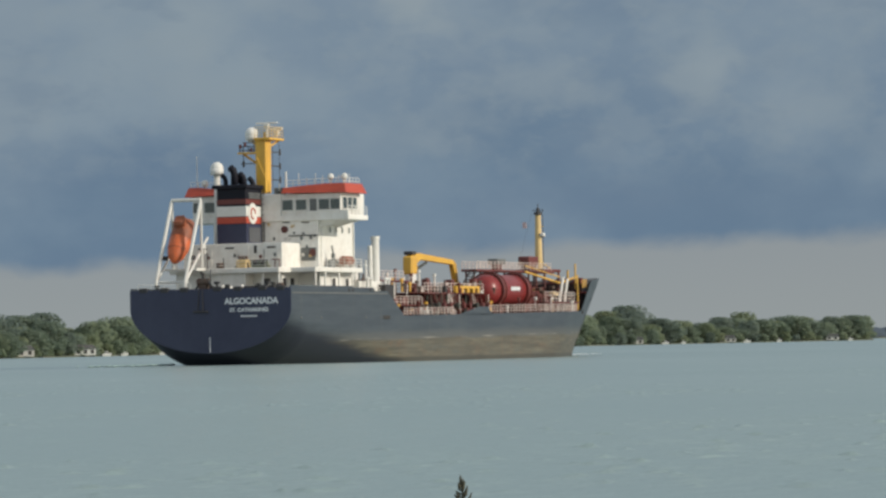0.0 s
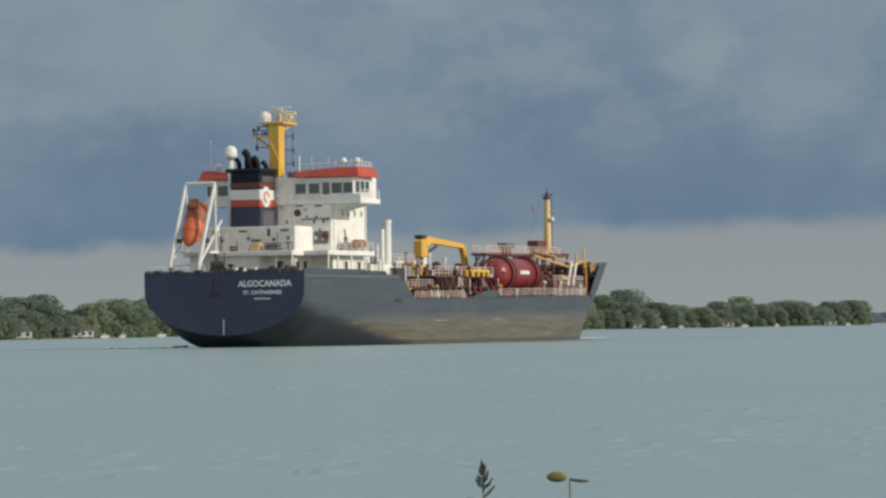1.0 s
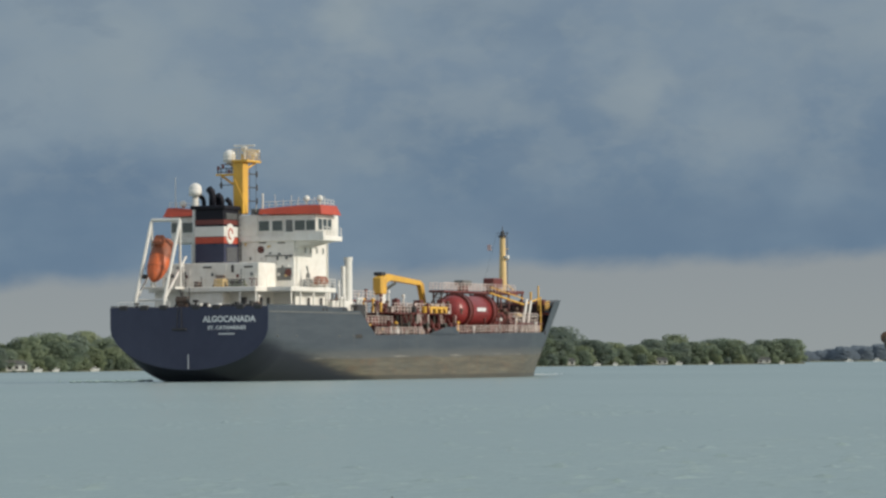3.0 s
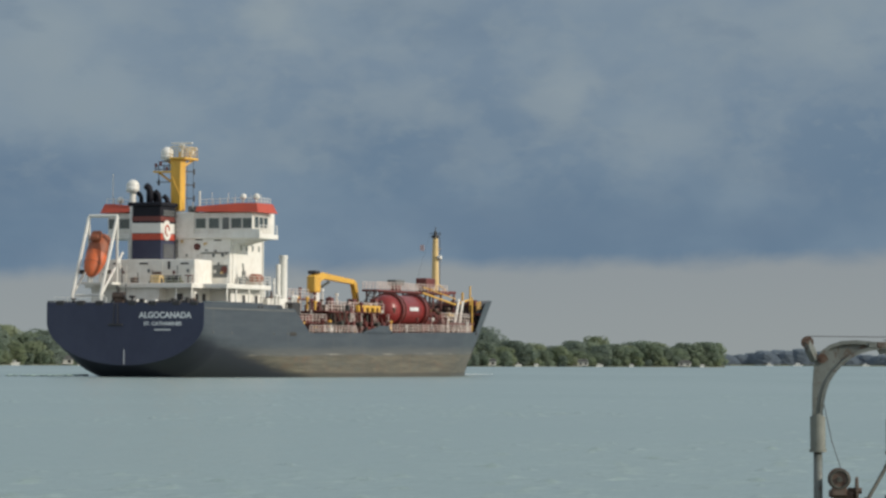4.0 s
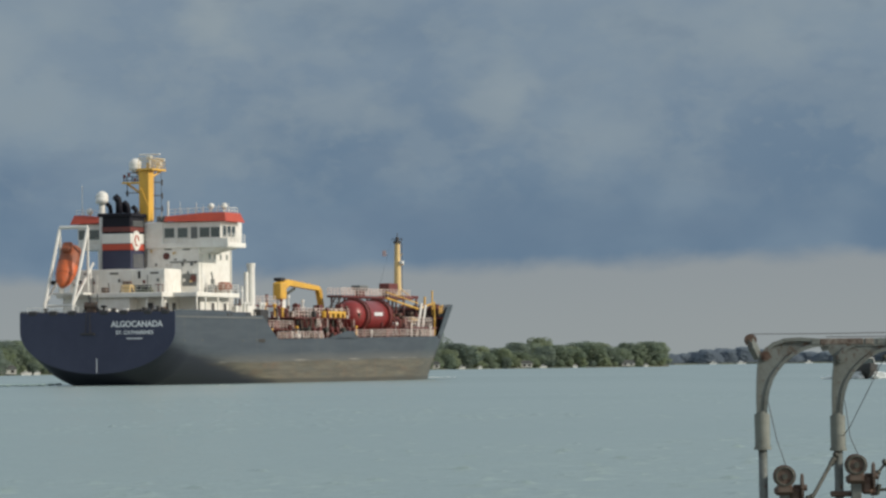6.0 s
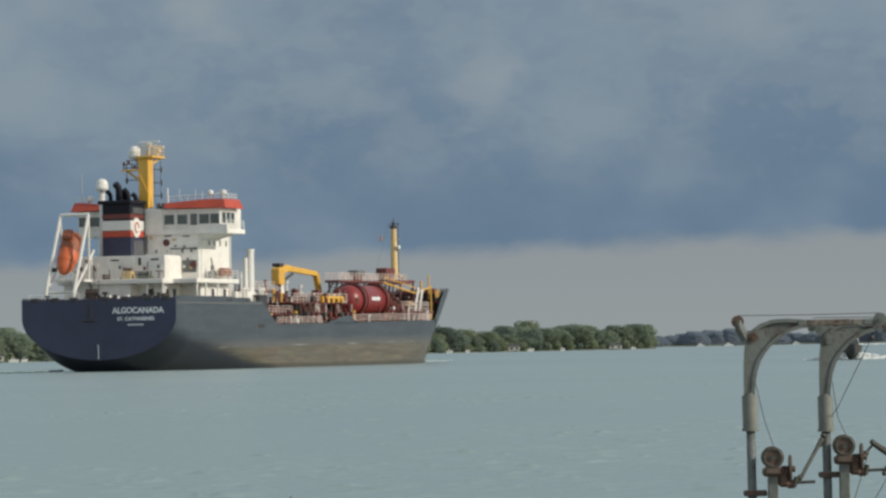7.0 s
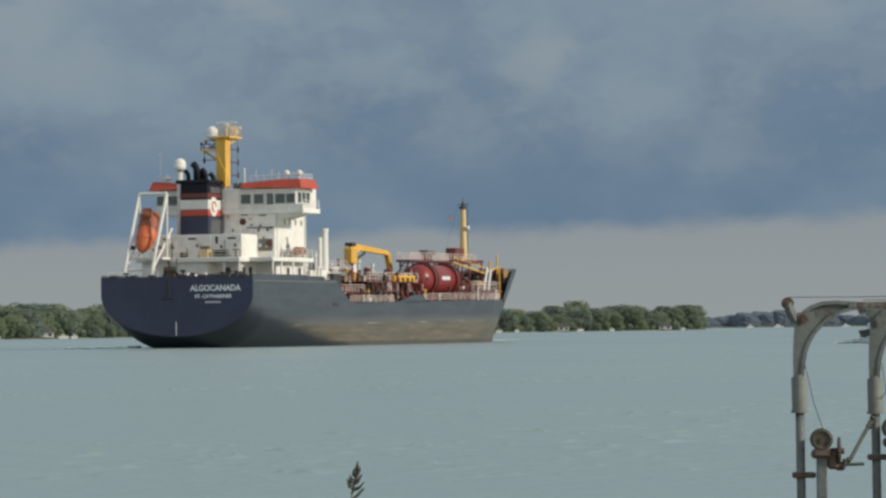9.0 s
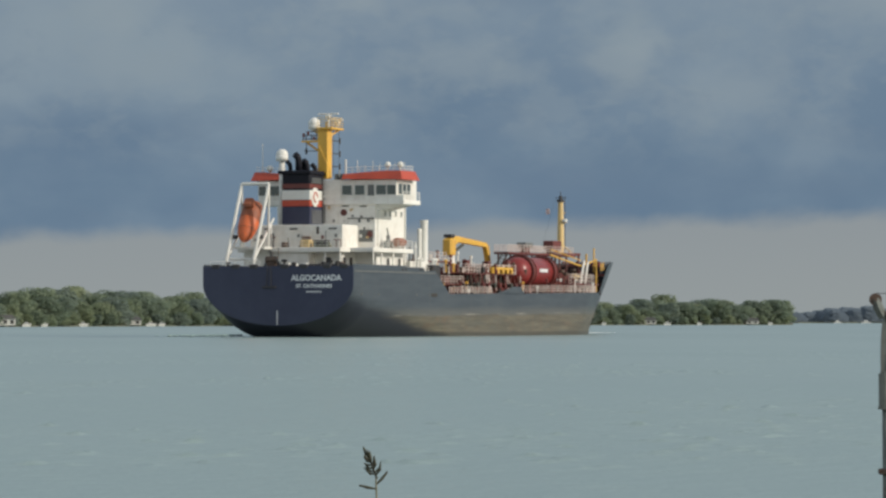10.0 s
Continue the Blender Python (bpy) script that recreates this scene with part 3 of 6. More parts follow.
def stern():
    writing("ALGOCANADA", -5.05, 6.66, 0.96).scale.x *= 0.97
    writing("ST. CATHARINES", -4.75, 5.80, 0.58).scale.x *= 1.08
    bm = bmesh.new()
    for i in range(7):
        y = -3.75 - i * 0.29
        box(bm, -0.1, -0.05, y - 0.22, y, 5.2, 5.38)
    part("painted_marks", bm, LETTER, ship, "small white painted marks")
    bm = bmesh.new()
    box(bm, -0.09, -0.05, 0.02, 0.11, 1.3, 3.0)
    part("draught_scale", bm, LETTER, ship, "white draught scale on the transom")
    # anchor pocket and stern roller
    block("stern_fairlead", -0.35, 0.1, 0.2, 2.0, 5.75, 5.95, DARK, "dark steel ledge")
    each_bar("stern_guide", [((-0.2, 0.8, 5.9), (-0.1, 0.9, 8.3), 0.05), ((-0.2, 1.4, 5.9), (-0.1, 1.3, 8.3), 0.05)], DARK)
    for y in (8.2, 5.6, 3.2, -0.9, -3.4, -6.4, -8.6):
        bm = bmesh.new()
        box(bm, -0.12, 0.35, y - 0.55, y + 0.55, 8.05, 8.62, 0.12)
        part("fairlead", bm, DARK, ship, "black mooring fairlead")
    # bulwark above the pale sheer line
    for side in (-1, 1):
        bm = bmesh.new()
        for x0, x1 in ((0, 6), (6, 12), (12, 18), (18, 24)):
            y = side * 9.72
            box(bm, x0, x1, y - 0.05, y + 0.05, 7.7, 8.62 - (0.15 if x0 > 12 else 0))
        part("bulwark", bm, HULL, ship, "grey bulwark plating")
        bm = bmesh.new()
        box(bm, 0.1, 27.9, side * 9.86 - 0.06, side * 9.86 + 0.06, 7.72, 7.86)
        part("sheer_strake", bm, GREYDECK, ship, "pale rubbing strake")
    for x in (16.5, 17.6, 22.8, 23.8):
        block("freeing_port", x, x + 0.45, -9.84, -9.7, 7.75, 8.35, DARK, "dark bulwark opening")
    for x in (21.3, 25.7, 2.6, 8.2, 26.6, 27.3, 28.0):
        big = x > 26
        block("hull_mark" if big else "scupper", x, x + (0.65 if big else 0.25), -9.93, -9.83, 4.8 if big else 4.9, 5.25 if big else 5.15, DARK if big else GREYDECK)
    # mooring gear
    for x, y in ((3, -6), (3.4, 0.3), (5, -2.5)):
        bm = bmesh.new()
        rod(bm, (x, y - 0.9, 8.3), (x, y + 0.9, 8.3), 0.45, n=12)
        box(bm, x - 0.5, x + 0.5, y - 1.2, y - 0.95, 7.5, 8.8)
        box(bm, x - 0.5, x + 0.5, y + 0.95, y + 1.2, 7.5, 8.8)
        part("mooring_winch", bm, DARK, ship, "dark mooring winch")
    each_bar("deck_post", [((1.2, 1.3, 7.5), (1.2, 1.3, 10.2), 0.16), ((1.3, 0.5, 7.5), (1.3, 0.5, 10.6), 0.07)], DARK, "dark steel post")
    gear = block("stern_winch", 1.0, 1.9, 0.9, 1.9, 7.5, 8.9, RUSTY, "rust-brown stern anchor winch", 0.12)
    part("drum", rod(bmesh.new(), (1.4, 0.7, 9.2), (1.4, 2.1, 9.2), 0.45, n=14), RUSTY, gear, "rusty cable drum")
    each_bar("arm", [((1.2, 1.2, 9.0), (1.0, 1.5, 10.4), 0.13), ((1.2, 0.9, 9.6), (0.9, 0.1, 8.5), 0.14), ((1.2, 2.0, 8.8), (1.1, 2.4, 8.2), 0.1)], DARK, "dark steel arm", gear)
    for y, z in ((-5.6, 8.8), (-7.4, 8.9), (-1.8, 8.75), (6.9, 8.8)):
        bm = bmesh.new()
        rod(bm, (0.9, y, 7.5), (0.9, y, z), 0.24, n=10)
        rod(bm, (0.9, y, z), (0.9, y, z + 0.12), 0.32, n=10)
        part("bollard", bm, DARK, ship, "black mooring bollard")
    railing([(0.3, 9.0, 8.0), (0.3, 2.5, 8.0)], 1.0)


def house():
    a = block("poop_house", 10.2, 15.0, -4.3, 8.0, 7.5, 10.25, label="white lower deckhouse")
    b = block("deckhouse", 14.9, 24.0, -7.0, 7.5, 7.5, 10.25, label="white lower deckhouse")
    block("side_locker", 24.0, 31.0, -8.0, -4.5, 5.2, 9.3, label="cream painted deck locker")
    block("boat_deck", 7.6, 15.5, -5.1, 8.6, 10.22, 10.82, label="white boat deck edge")
    block("side_deck", 10.8, 24.6, -8.2, 8.2, 10.24, 10.80, label="white side deck edge")
    for x, y in ((8.0, -4.9), (8.0, -2.9), (11.2, -8.0), (14.0, -8.0), (18.0, -8.0), (22.0, -8.0)):
        bars("stanchion", [((x, y, 7.5), (x, y, 10.3), 0.12)], WHITE)
    block("poop_flat", 8.1, 10.3, -0.7, 8.0, 7.5, 10.25, label="white deckhouse wall flush with the deck edge")
    # doors coloured dark to stand in for shade under the boat deck
    for y in (-2.4,):
        block("door", 10.1, 10.25, y - 0.45, y + 0.45, 7.6, 9.6, DARK, "steel door, dark colour standing in for shade below deck", parent=a)
    for x in (10.4, 12.6):
        block("door", x, x + 0.9, -4.36, -4.25, 7.6, 9.6, DARK, "steel door, dark colour standing in for shade below deck", parent=a)
    for x in (18.4, 22.3):
        block("door", x, x + 0.8, -7.07, -6.95, 7.6, 9.6, DARK, "steel door, dark colour standing in for shade below deck", parent=b)
    aft = block("aft_house", 10.3, 15.6, -4.3, 8.0, 10.8, 13.65, label="white aft deckhouse")
    for y in (5.6, 2.2, -3.0):
        block("grille", 10.2, 10.33, y - 0.55, y + 0.55, 13.05, 13.25, DARK, "dark air grille", parent=aft)
    block("notice", 10.2, 10.33, -1.2, -0.85, 12.5, 13.4, DARK, parent=aft)
    main = block("accommodation_block", 15.5, 26.0, -6.6, 6.6, 10.8, 16.25, label="white accommodation block")
    for y0, y1, z0, z1 in ((-2.7, -2.1, 14.9, 15.6), (-6.2, -5.55, 12.1, 12.95)):
        bm = bmesh.new()
        rod(bm, (15.5, (y0 + y1) / 2, (z0 + z1) / 2), (15.36, (y0 + y1) / 2, (z0 + z1) / 2), 0.42, n=16)
        part("hose_reel", bm, MAROON, main, "dark red round hose reel")
    # flat grey panel, the shade on this wall put into its colour
    block("recess", 15.42, 15.56, -6.3, -4.4, 11.6, 13.1, GREYDECK, "flat grey panel carrying the wall's shade in its colour", parent=main)
    bars("handrail", [((15.4, -2.9, 14.5), (15.4, -6.5, 14.5), 0.06)], DARK, parent=main)
    for y, z in ((-2.6, 16.0), (-5.0, 15.95)):
        block("grille", 15.42, 15.53, y - 0.5, y + 0.5, z, z + 0.13, DARK, parent=main)
    # small dark panes standing in for the shadows of the brackets
    for x in (18.6, 20.3, 22.2, 24.2):
        side_pane(main, -6.6, x, x + 0.36, 14.9, 15.5)
    wing = block("bridge_deck", 15.2, 21.0, -10.5, 10.1, 16.2, 16.78, label="white bridge deck slab")
    bm = bmesh.new()
    for x in (16.0, 18.0, 20.0):
        prism(bm, [(0, 16.2), (3.4, 16.2), (0, 15.4)], 0.12, Matrix.Translation((x, -6.6, 0)) @ Matrix.Rotation(-math.pi / 2, 4, "Z"))
    part("wing_bracket", bm, WHITE, wing)
    wh = block("wheelhouse", 15.6, 22.5, -9.4, 9.2, 16.75, 19.3, label="white wheelhouse")
    block("casing", 15.35, 17.5, -2.0, 5.4, 16.7, 19.35, label="white casing behind the mast")
    for y0, y1 in ((-3.45, -2.15), (-5.15, -3.85), (-8.0, -6.7), (-9.3, -8.15), (8.15, 9.1), (6.2, 7.7)):
        pane(wh, 15.58, y0, y1, 17.45, 18.62)
    block("wheelhouse_door", 15.5, 15.62, -6.4, -5.55, 16.75, 18.7, GREYDECK, "grey wheelhouse door", parent=wh)
    for x in (16.0, 17.45, 18.9):
        side_pane(wh, -9.42, x, x + 1.2, 17.5, 18.8)
    railing([(15.3, -10.4, 16.78), (20.9, -10.4, 16.78)], 1.0, 1.1)
    block("wing_bulwark", 15.2, 15.3, -10.45, -5.3, 16.7, 17.3, label="white wing bulwark", bevel=0.02, parent=wing)
    # red coamings on the wheelhouse roof, deepening outwards
    for y0, y1, side in ((-2.3, -10.3, -1), (5.5, 10.0, 1)):
        bm = bmesh.new()
        n = 8
        rings = []
        for i in range(n + 1):
            y = y0 + (y1 - y0) * i / n
            s = abs(i / n)
            low, top = 19.42 - 0.12 * s, 19.85 + 0.55 * min(1, 0.35 + s)
            rings.append([bm.verts.new((x, y + d * side, z)) for x, z, d in ((15.0, low, 0), (15.5, top, -0.35 * (i == n)), (20.6, top, -0.35 * (i == n)), (21.2, low, 0))])
        for p, q in zip(rings, rings[1:]):
            for k in range(4):
                bm.faces.new((p[k], p[(k + 1) % 4], q[(k + 1) % 4], q[k]))
        bm.faces.new(rings[0])
        bm.faces.new(rings[-1][::-1])
        bmesh.ops.recalc_face_normals(bm, faces=bm.faces[:])
        part("roof_coaming", bm, RED, wh, "red roof coaming")
    railing([(15.8, -2.5, 20.1), (15.8, -9.7, 20.3), (20.4, -9.7, 20.3)], 0.75, 0.95, r=0.03, lines=2)
    railing([(15.8, 5.6, 20.1), (15.8, 9.5, 20.3)], 0.75, 0.95, r=0.03, lines=2)
    railing([(7.8, -5.0, 10.8), (7.8, 8.4, 10.8)], 1.0, 1.7, r=0.022)
    railing([(7.8, -5.0, 10.8), (11.0, -5.0, 10.8)], 1.0, 1.7, r=0.022)
    railing([(11.0, -8.1, 10.8), (24.5, -8.1, 10.8)], 1.0, 1.7, r=0.026)
    railing([(24.5, -8.1, 10.8), (24.5, -6.6, 10.8)], 1.0, 1.5)
    # gear on the aft house deck and the side deck
    unit = block("deck_unit", 8.4, 9.7, -0.7, 0.6, 10.8, 11.75, BUFF, "ochre capstan unit behind the rail", 0.12)
    part("drum", rod(bmesh.new(), (9.0, -0.55, 11.9), (9.0, 0.45, 11.9), 0.28, n=12), RUSTY, unit, "brown cable drum")
    each_bar("foot", [((8.6, 0.8, 10.8), (8.9, 0.3, 11.8), 0.09), ((8.6, -0.9, 10.8), (8.9, -0.5, 11.8), 0.09)], DARK, parent=unit)
    rack = block("stowage", 8.6, 9.4, -3.3, -1.1, 10.8, 11.15, GREENGEAR, "faded green stowed gear on a rack", 0.06)
    for i in range(5):
        part("coil", rod(bmesh.new(), (9.0, -3.1 + i * 0.44, 11.3), (9.0, -2.8 + i * 0.44, 11.3), 0.3, n=12), (GREENGEAR, DARK)[i % 2], rack, "coiled line")
    bars("rack_bar", [((8.6, -3.3, 11.65), (8.6, -1.0, 11.65), 0.06)], DARK, parent=rack)
    for y in (-4.9, -4.35):
        bars("fire_post", [((8.2, y, 10.8), (8.2, y, 11.75), 0.08), ((8.2, y, 11.7), (8.2, y + 0.4, 11.7), 0.07)], MAROON, "dull red hydrant post")
    block("stowage", 8.6, 9.6, 2.6, 3.2, 10.85, 11.5, RUSTY, "brown stowed gear", 0.1)
    each_bar("davit_post", [((8.3, 4.1, 10.8), (8.3, 4.1, 12.6), 0.1), ((8.3, 2.0, 10.8), (8.3, 2.1, 12.0), 0.08)], DARK, "dark steel post")
    bm = bmesh.new()
    rod(bm, (20.4, -7.5, 11.6), (22.6, -7.5, 11.6), 0.55, n=14)
    rod(bm, (20.2, -7.5, 11.6), (22.8, -7.5, 11.6), 0.40, n=14)
    raft = part("raft_canister", bm, BROWN_ORANGE, ship, "rust-orange liferaft canister")
    for x in (20.8, 22.2):
        part("cradle", box(bmesh.new(), x - 0.12, x + 0.12, -7.95, -7.05, 10.8, 11.4, 0.03), WHITE_CLEAN, raft)
    rng = random.Random(14)
    for i in range(16):
        y, z = rng.uniform(-6.3, -0.3), rng.uniform(11.2, 15.6)
        if z < 13.7 and y > -4.4:
            z = rng.uniform(14.0, 15.9)
        if abs(y + 2.4) < 0.7 and abs(z - 15.25) < 0.6:
            continue
        w, h = rng.uniform(0.08, 0.2), rng.uniform(0.15, 0.5)
        block("wall_fitting", 15.36, 15.54, y - w, y + w, z - h / 2, z + h / 2, (GREYDECK, WHITE_CLEAN, GREYDECK, BUFF)[i % 4], "small wall fitting", 0.03, main)
    for i, y in enumerate((6.9, 4.4, 1.1, -0.2, -2.1, -3.9)):
        each_bar("wall_pipe", [((10.22, y, 10.9), (10.22, y, 13.4 - (i % 3) * 0.5), 0.05)], (GREYDECK, WHITE_CLEAN)[i % 2], parent=aft)
        block("wall_fitting", 10.18, 10.33, y + 0.3, y + 0.6, 11.7 + 0.2 * (i % 3), 12.1 + 0.2 * (i % 3), (DARK, MAROON, GREYDECK)[i % 3], "", 0.03, aft)
    for x in (17.5, 19.2, 21.2, 23.4):
        each_bar("side_lamp", [((x, -6.75, 16.0), (x, -6.6, 16.05), 0.14)], GREYDECK, parent=main, n=8)
    each_bar("side_pipe", [((25.6, -6.7, 10.9), (25.6, -6.7, 16.1), 0.09), ((16.1, -6.7, 10.9), (16.1, -6.7, 15.9), 0.06)], WHITE_CLEAN, parent=main)
    for i in range(14):
        x, y = rng.uniform(1.0, 8.5), rng.uniform(-8.5, 3.0)
        h = rng.uniform(0.5, 1.6)
        bm = bmesh.new()
        rod(bm, (x, y, 7.5), (x, y, 7.5 + h), 0.14, n=8)
        box(bm, x - 0.3, x + 0.3, y - 0.3, y + 0.3, 7.4 + h, 7.7 + h, 0.06)
        part("deck_vent", bm, (WHITE_CLEAN, DARK, GREYDECK, RUSTY)[i % 4], ship, "small vent on the poop deck")
    bars("provision_crane", [((17.6, -7.5, 10.8), (17.6, -7.5, 12.4), 0.24), ((17.6, -7.5, 12.3), (17.2, -7.5, 13.3), 0.10), ((17.6, -7.5, 11.9), (18.8, -7.6, 11.3), 0.12), ((17.3, -7.2, 10.8), (17.3, -7.2, 11.7), 0.3)], GREYDECK, "grey provision crane")
    bars("vent_post", [((30.2, -7.5, 5.2), (30.2, -7.5, 14.2), 0.48), ((30.2, -7.5, 14.2), (30.2, -7.5, 14.6), 0.54)], WHITE_CLEAN, "white vent post", n=14)
    bars("vent_post", [((29.3, -7.2, 5.2), (29.3, -7.2, 13.5), 0.28)], WHITE, "slim white vent post", n=10)
    block("mooring_unit", 29.6, 32.2, -9.0, -8.0, 5.2, 8.9, DARK, "dark blue-green mooring unit", 0.1)
    for i, (x, h) in enumerate(((25.2, 10.6), (26.4, 11.3), (27.6, 10.2), (28.4, 11.8), (31.6, 10.9))):
        bars("deck_post", [((x, -7.0, 7.0), (x, -7.0, h), 0.12), ((x - 0.5, -7.0, h - 0.6), (x + 0.5, -7.0, h - 0.6), 0.07)], (WHITE_CLEAN, GREYDECK, RUSTY)[i % 3], "slim deck post with a cross arm", n=7)
    railing([(24.2, -8.9, 7.5), (28.0, -8.9, 7.5)], 1.05, 1.2, r=0.03)
    for x in (25.0, 26.0, 30.5, 31.5):
        bars("vent_pipe", [((x, -8.6, 5.2), (x, -8.6, 9.4), 0.16), ((x, -8.6, 9.4), (x + 0.35, -8.6, 9.6), 0.2)], WHITE_CLEAN, n=8)


def funnel():
    body = block("funnel", 11.0, 15.3, 0.35, 4.05, 13.6, 20.0, BLACK, "dark blue-black funnel with red and white bands", 0.12)
    for name, z0, z1, mat in (("red_band", 18.15, 18.75, MAROON), ("white_band", 16.75, 17.95, WHITE_CLEAN), ("red_band", 15.95, 16.72, RED), ("blue_band", 13.7, 15.9, NAVY)):
        part(name, box(bmesh.new(), 10.985, 15.315, 0.335, 4.065, z0, z1, 0.03), mat, body)
    bm = bmesh.new()
    rod(bm, (12.6, 0.25, 17.1), (12.6, 0.33, 17.1), 1.2, n=24)
    part("emblem", bm, WHITE_CLEAN, body, "round white emblem with a red figure")
    bm = bmesh.new()
    tube(bm, [(12.6 + 0.6 * math.cos(k), 0.23, 17.1 + 0.6 * math.sin(k)) for k in [i * 0.5 for i in range(11)]], 0.09, 6)
    part("emblem_figure", bm, RED, body)
    part("funnel_top", box(bmesh.new(), 10.7, 15.5, 0.1, 4.55, 19.95, 20.4, 0.1), BLACK, body, "black funnel rim")
    for x, y, h, r in ((12.6, 3.6, 21.6, 0.26), (12.6, 2.5, 22.4, 0.42), (13.4, 1.7, 21.7, 0.36), (14.2, 0.9, 21.2, 0.3), (13.8, 2.2, 21.3, 0.3)):
        bm = bmesh.new()
        tube(bm, [(x, y, 20.2), (x, y, h - 0.7), (x - 0.12, y + 0.08, h - 0.3), (x - 0.5, y + 0.25, h)], r, 10)
        part("exhaust_pipe", bm, BLACK, body, "sooty black exhaust pipe", smooth=True)
    for z0, z1 in ((13.9, 15.8), (18.85, 19.8)):
        n = int((z1 - z0) / 0.24)
        for i in range(n):
            z = z0 + i * 0.24
            part("louvre", box(bmesh.new(), 11.5, 14.7, 0.24, 0.34, z, z + 0.13), GREYDECK, body, "sooty grey louvre slat")
    bars("ladder", [((15.4, 0.15, 14 + 0), (15.4, 0.15, 20), 0.05), ((14.8, 0.15, 14), (14.8, 0.15, 20), 0.05)] + [((14.8, 0.15, 14 + i * 0.6), (15.4, 0.15, 14 + i * 0.6), 0.04) for i in range(10)], DARK, parent=body)


def aft_mast():
    bm = bmesh.new()
    prism(bm, [(-0.66, 19.5), (0.66, 19.5), (0.72, 25.7), (-0.72, 25.7)], 1.5, Matrix.Translation((16.2, 0.45, 0)) @ Matrix.Rotation(math.pi / 2, 4, "Z"))
    bmesh.ops.bevel(bm, geom=bm.edges[:], offset=0.12, segments=1, affect="EDGES")
    mast = part("radar_mast", bm, YELLOW, ship, "yellow box-section radar mast")
    part("platform", box(bmesh.new(), 15.0, 19.2, -0.9, 1.1, 25.65, 25.9, 0.03), YELLOW, mast, "yellow mast platform")
    part("platform", box(bmesh.new(), 15.4, 17.0, 1.0, 3.35, 24.1, 24.28, 0.03), YELLOW, mast, "yellow mast platform")
    each_bar("brace", [((16.2, 1.0, 22.8), (16.2, 2.9, 24.1), 0.13), ((16.2, 0.5, 24.4), (18.6, -0.5, 25.7), 0.13), ((15.4, 0.9, 23.6), (15.4, -0.1, 21.4), 0.12), ((16.2, 0.9, 25.0), (16.4, 2.1, 25.6), 0.14), ((15.42, -0.15, 19.6), (15.42, -0.15, 25.6), 0.09)], YELLOW, parent=mast, n=8)
    rods = []
    for (x0, y0), (x1, y1), z in (((15.1, -0.8), (19.1, -0.8), 25.9), ((19.1, -0.8), (19.1, 1.0), 25.9), ((15.1, -0.8), (15.1, 1.0), 25.9)):
        for k in range(6):
            x, y = x0 + (x1 - x0) * k / 5, y0 + (y1 - y0) * k / 5
            rods.append(((x, y, z), (x, y, z + 1.25), 0.03))
        for h in (0.3, 0.62, 0.94, 1.25):
            rods.append(((x0, y0, z + h), (x1, y1, z + h), 0.035))
    bars("railing", rods, BUFF, "buff railing round the mast platform", parent=mast)
    # lattice of aerial arms on the lower platform
    rods = []
    for z in (24.5, 24.95, 25.4):
        rods += [((15.8, 0.9, z), (15.8, 3.2 - (z - 24.5) * 0.4, z), 0.05)]
    for y in (1.4, 2.1, 2.8, 3.2):
        rods += [((15.8, y, 24.2), (15.8, y, 25.3 - 0.12 * y), 0.06)]
    bars("aerial_frame", rods, DARK, "dark frame of signal aerials", parent=mast)
    for y, z in ((3.1, 25.0), (2.5, 25.2), (1.7, 24.6)):
        part("signal_lamp", rod(bmesh.new(), (15.7, y, z - 0.25), (15.7, y, z + 0.2), 0.17, n=8), MAROON, mast, "dull red signal lamp")
    bm = bmesh.new()
    ball(bm, (16.5, 2.0, 26.45), 0.76, u=20, v=12)
    rod(bm, (16.5, 2.0, 25.7), (16.5, 2.0, 26.45), 0.72, n=18)
    rod(bm, (16.5, 2.0, 25.45), (16.5, 2.0, 25.75), 0.4, n=12)
    part("radome", bm, WHITE_CLEAN, mast, "large white radome", smooth=True)
    for x, y, z, w in ((17.0, 0.3, 27.55, 1.35), (18.6, -0.2, 26.9, 0.8)):
        bm = bmesh.new()
        rod(bm, (x, y, 25.9), (x, y, z), 0.16, n=8)
        box(bm, x - 0.3, x + 0.3, y - 0.3, y + 0.3, z - 0.5, z, 0.06)
        box(bm, x - 0.15, x + 0.15, y - w, y + w, z, z + 0.18, 0.04)
        part("radar_scanner", bm, WHITE_CLEAN, mast, "white bar radar scanner")
    bm = bmesh.new()
    rod(bm, (17.6, 0.7, 25.9), (17.6, 0.7, 26.7), 0.3, n=10)
    part("lamp_house", bm, BUFF, mast)
    rods = [((16.1, 2.9, 22.7), (16.1, 2.9, 24.1), 0.05), ((16.1, 2.9, 22.6), (16.1, 2.9, 23.3), 0.14), ((16.1, 3.2, 23.0), (16.1, 1.2, 23.0), 0.05)]
    for z in (24.3, 22.7, 21.1):
        rods += [((16.2, 0.3, z), (18.9, -0.5, z), 0.06), ((18.8, -0.5, z - 0.35), (18.8, -0.5, z + 0.35), 0.12)]
    rods += [((18.7, -0.45, 19.9), (18.7, -0.45, 25.7), 0.03), ((17.6, -0.1, 19.9), (17.6, -0.1, 25.7), 0.03)]
    each_bar("mast_fitting", rods, DARK, "dark signal lamps on brackets", parent=mast, n=6)
    for y in (-1.2, -1.9, 1.6):
        block("roof_vent", 15.9, 16.7, y - 0.25, y + 0.25, 19.3, 20.1, GREYDECK, "grey roof vent", 0.08)
    # aerials and domes on the roof
    bm = bmesh.new()
    ball(bm, (13.6, 5.15, 22.45), 0.76, u=20, v=12)
    rod(bm, (13.6, 5.15, 21.7), (13.6, 5.15, 22.45), 0.76, n=20)
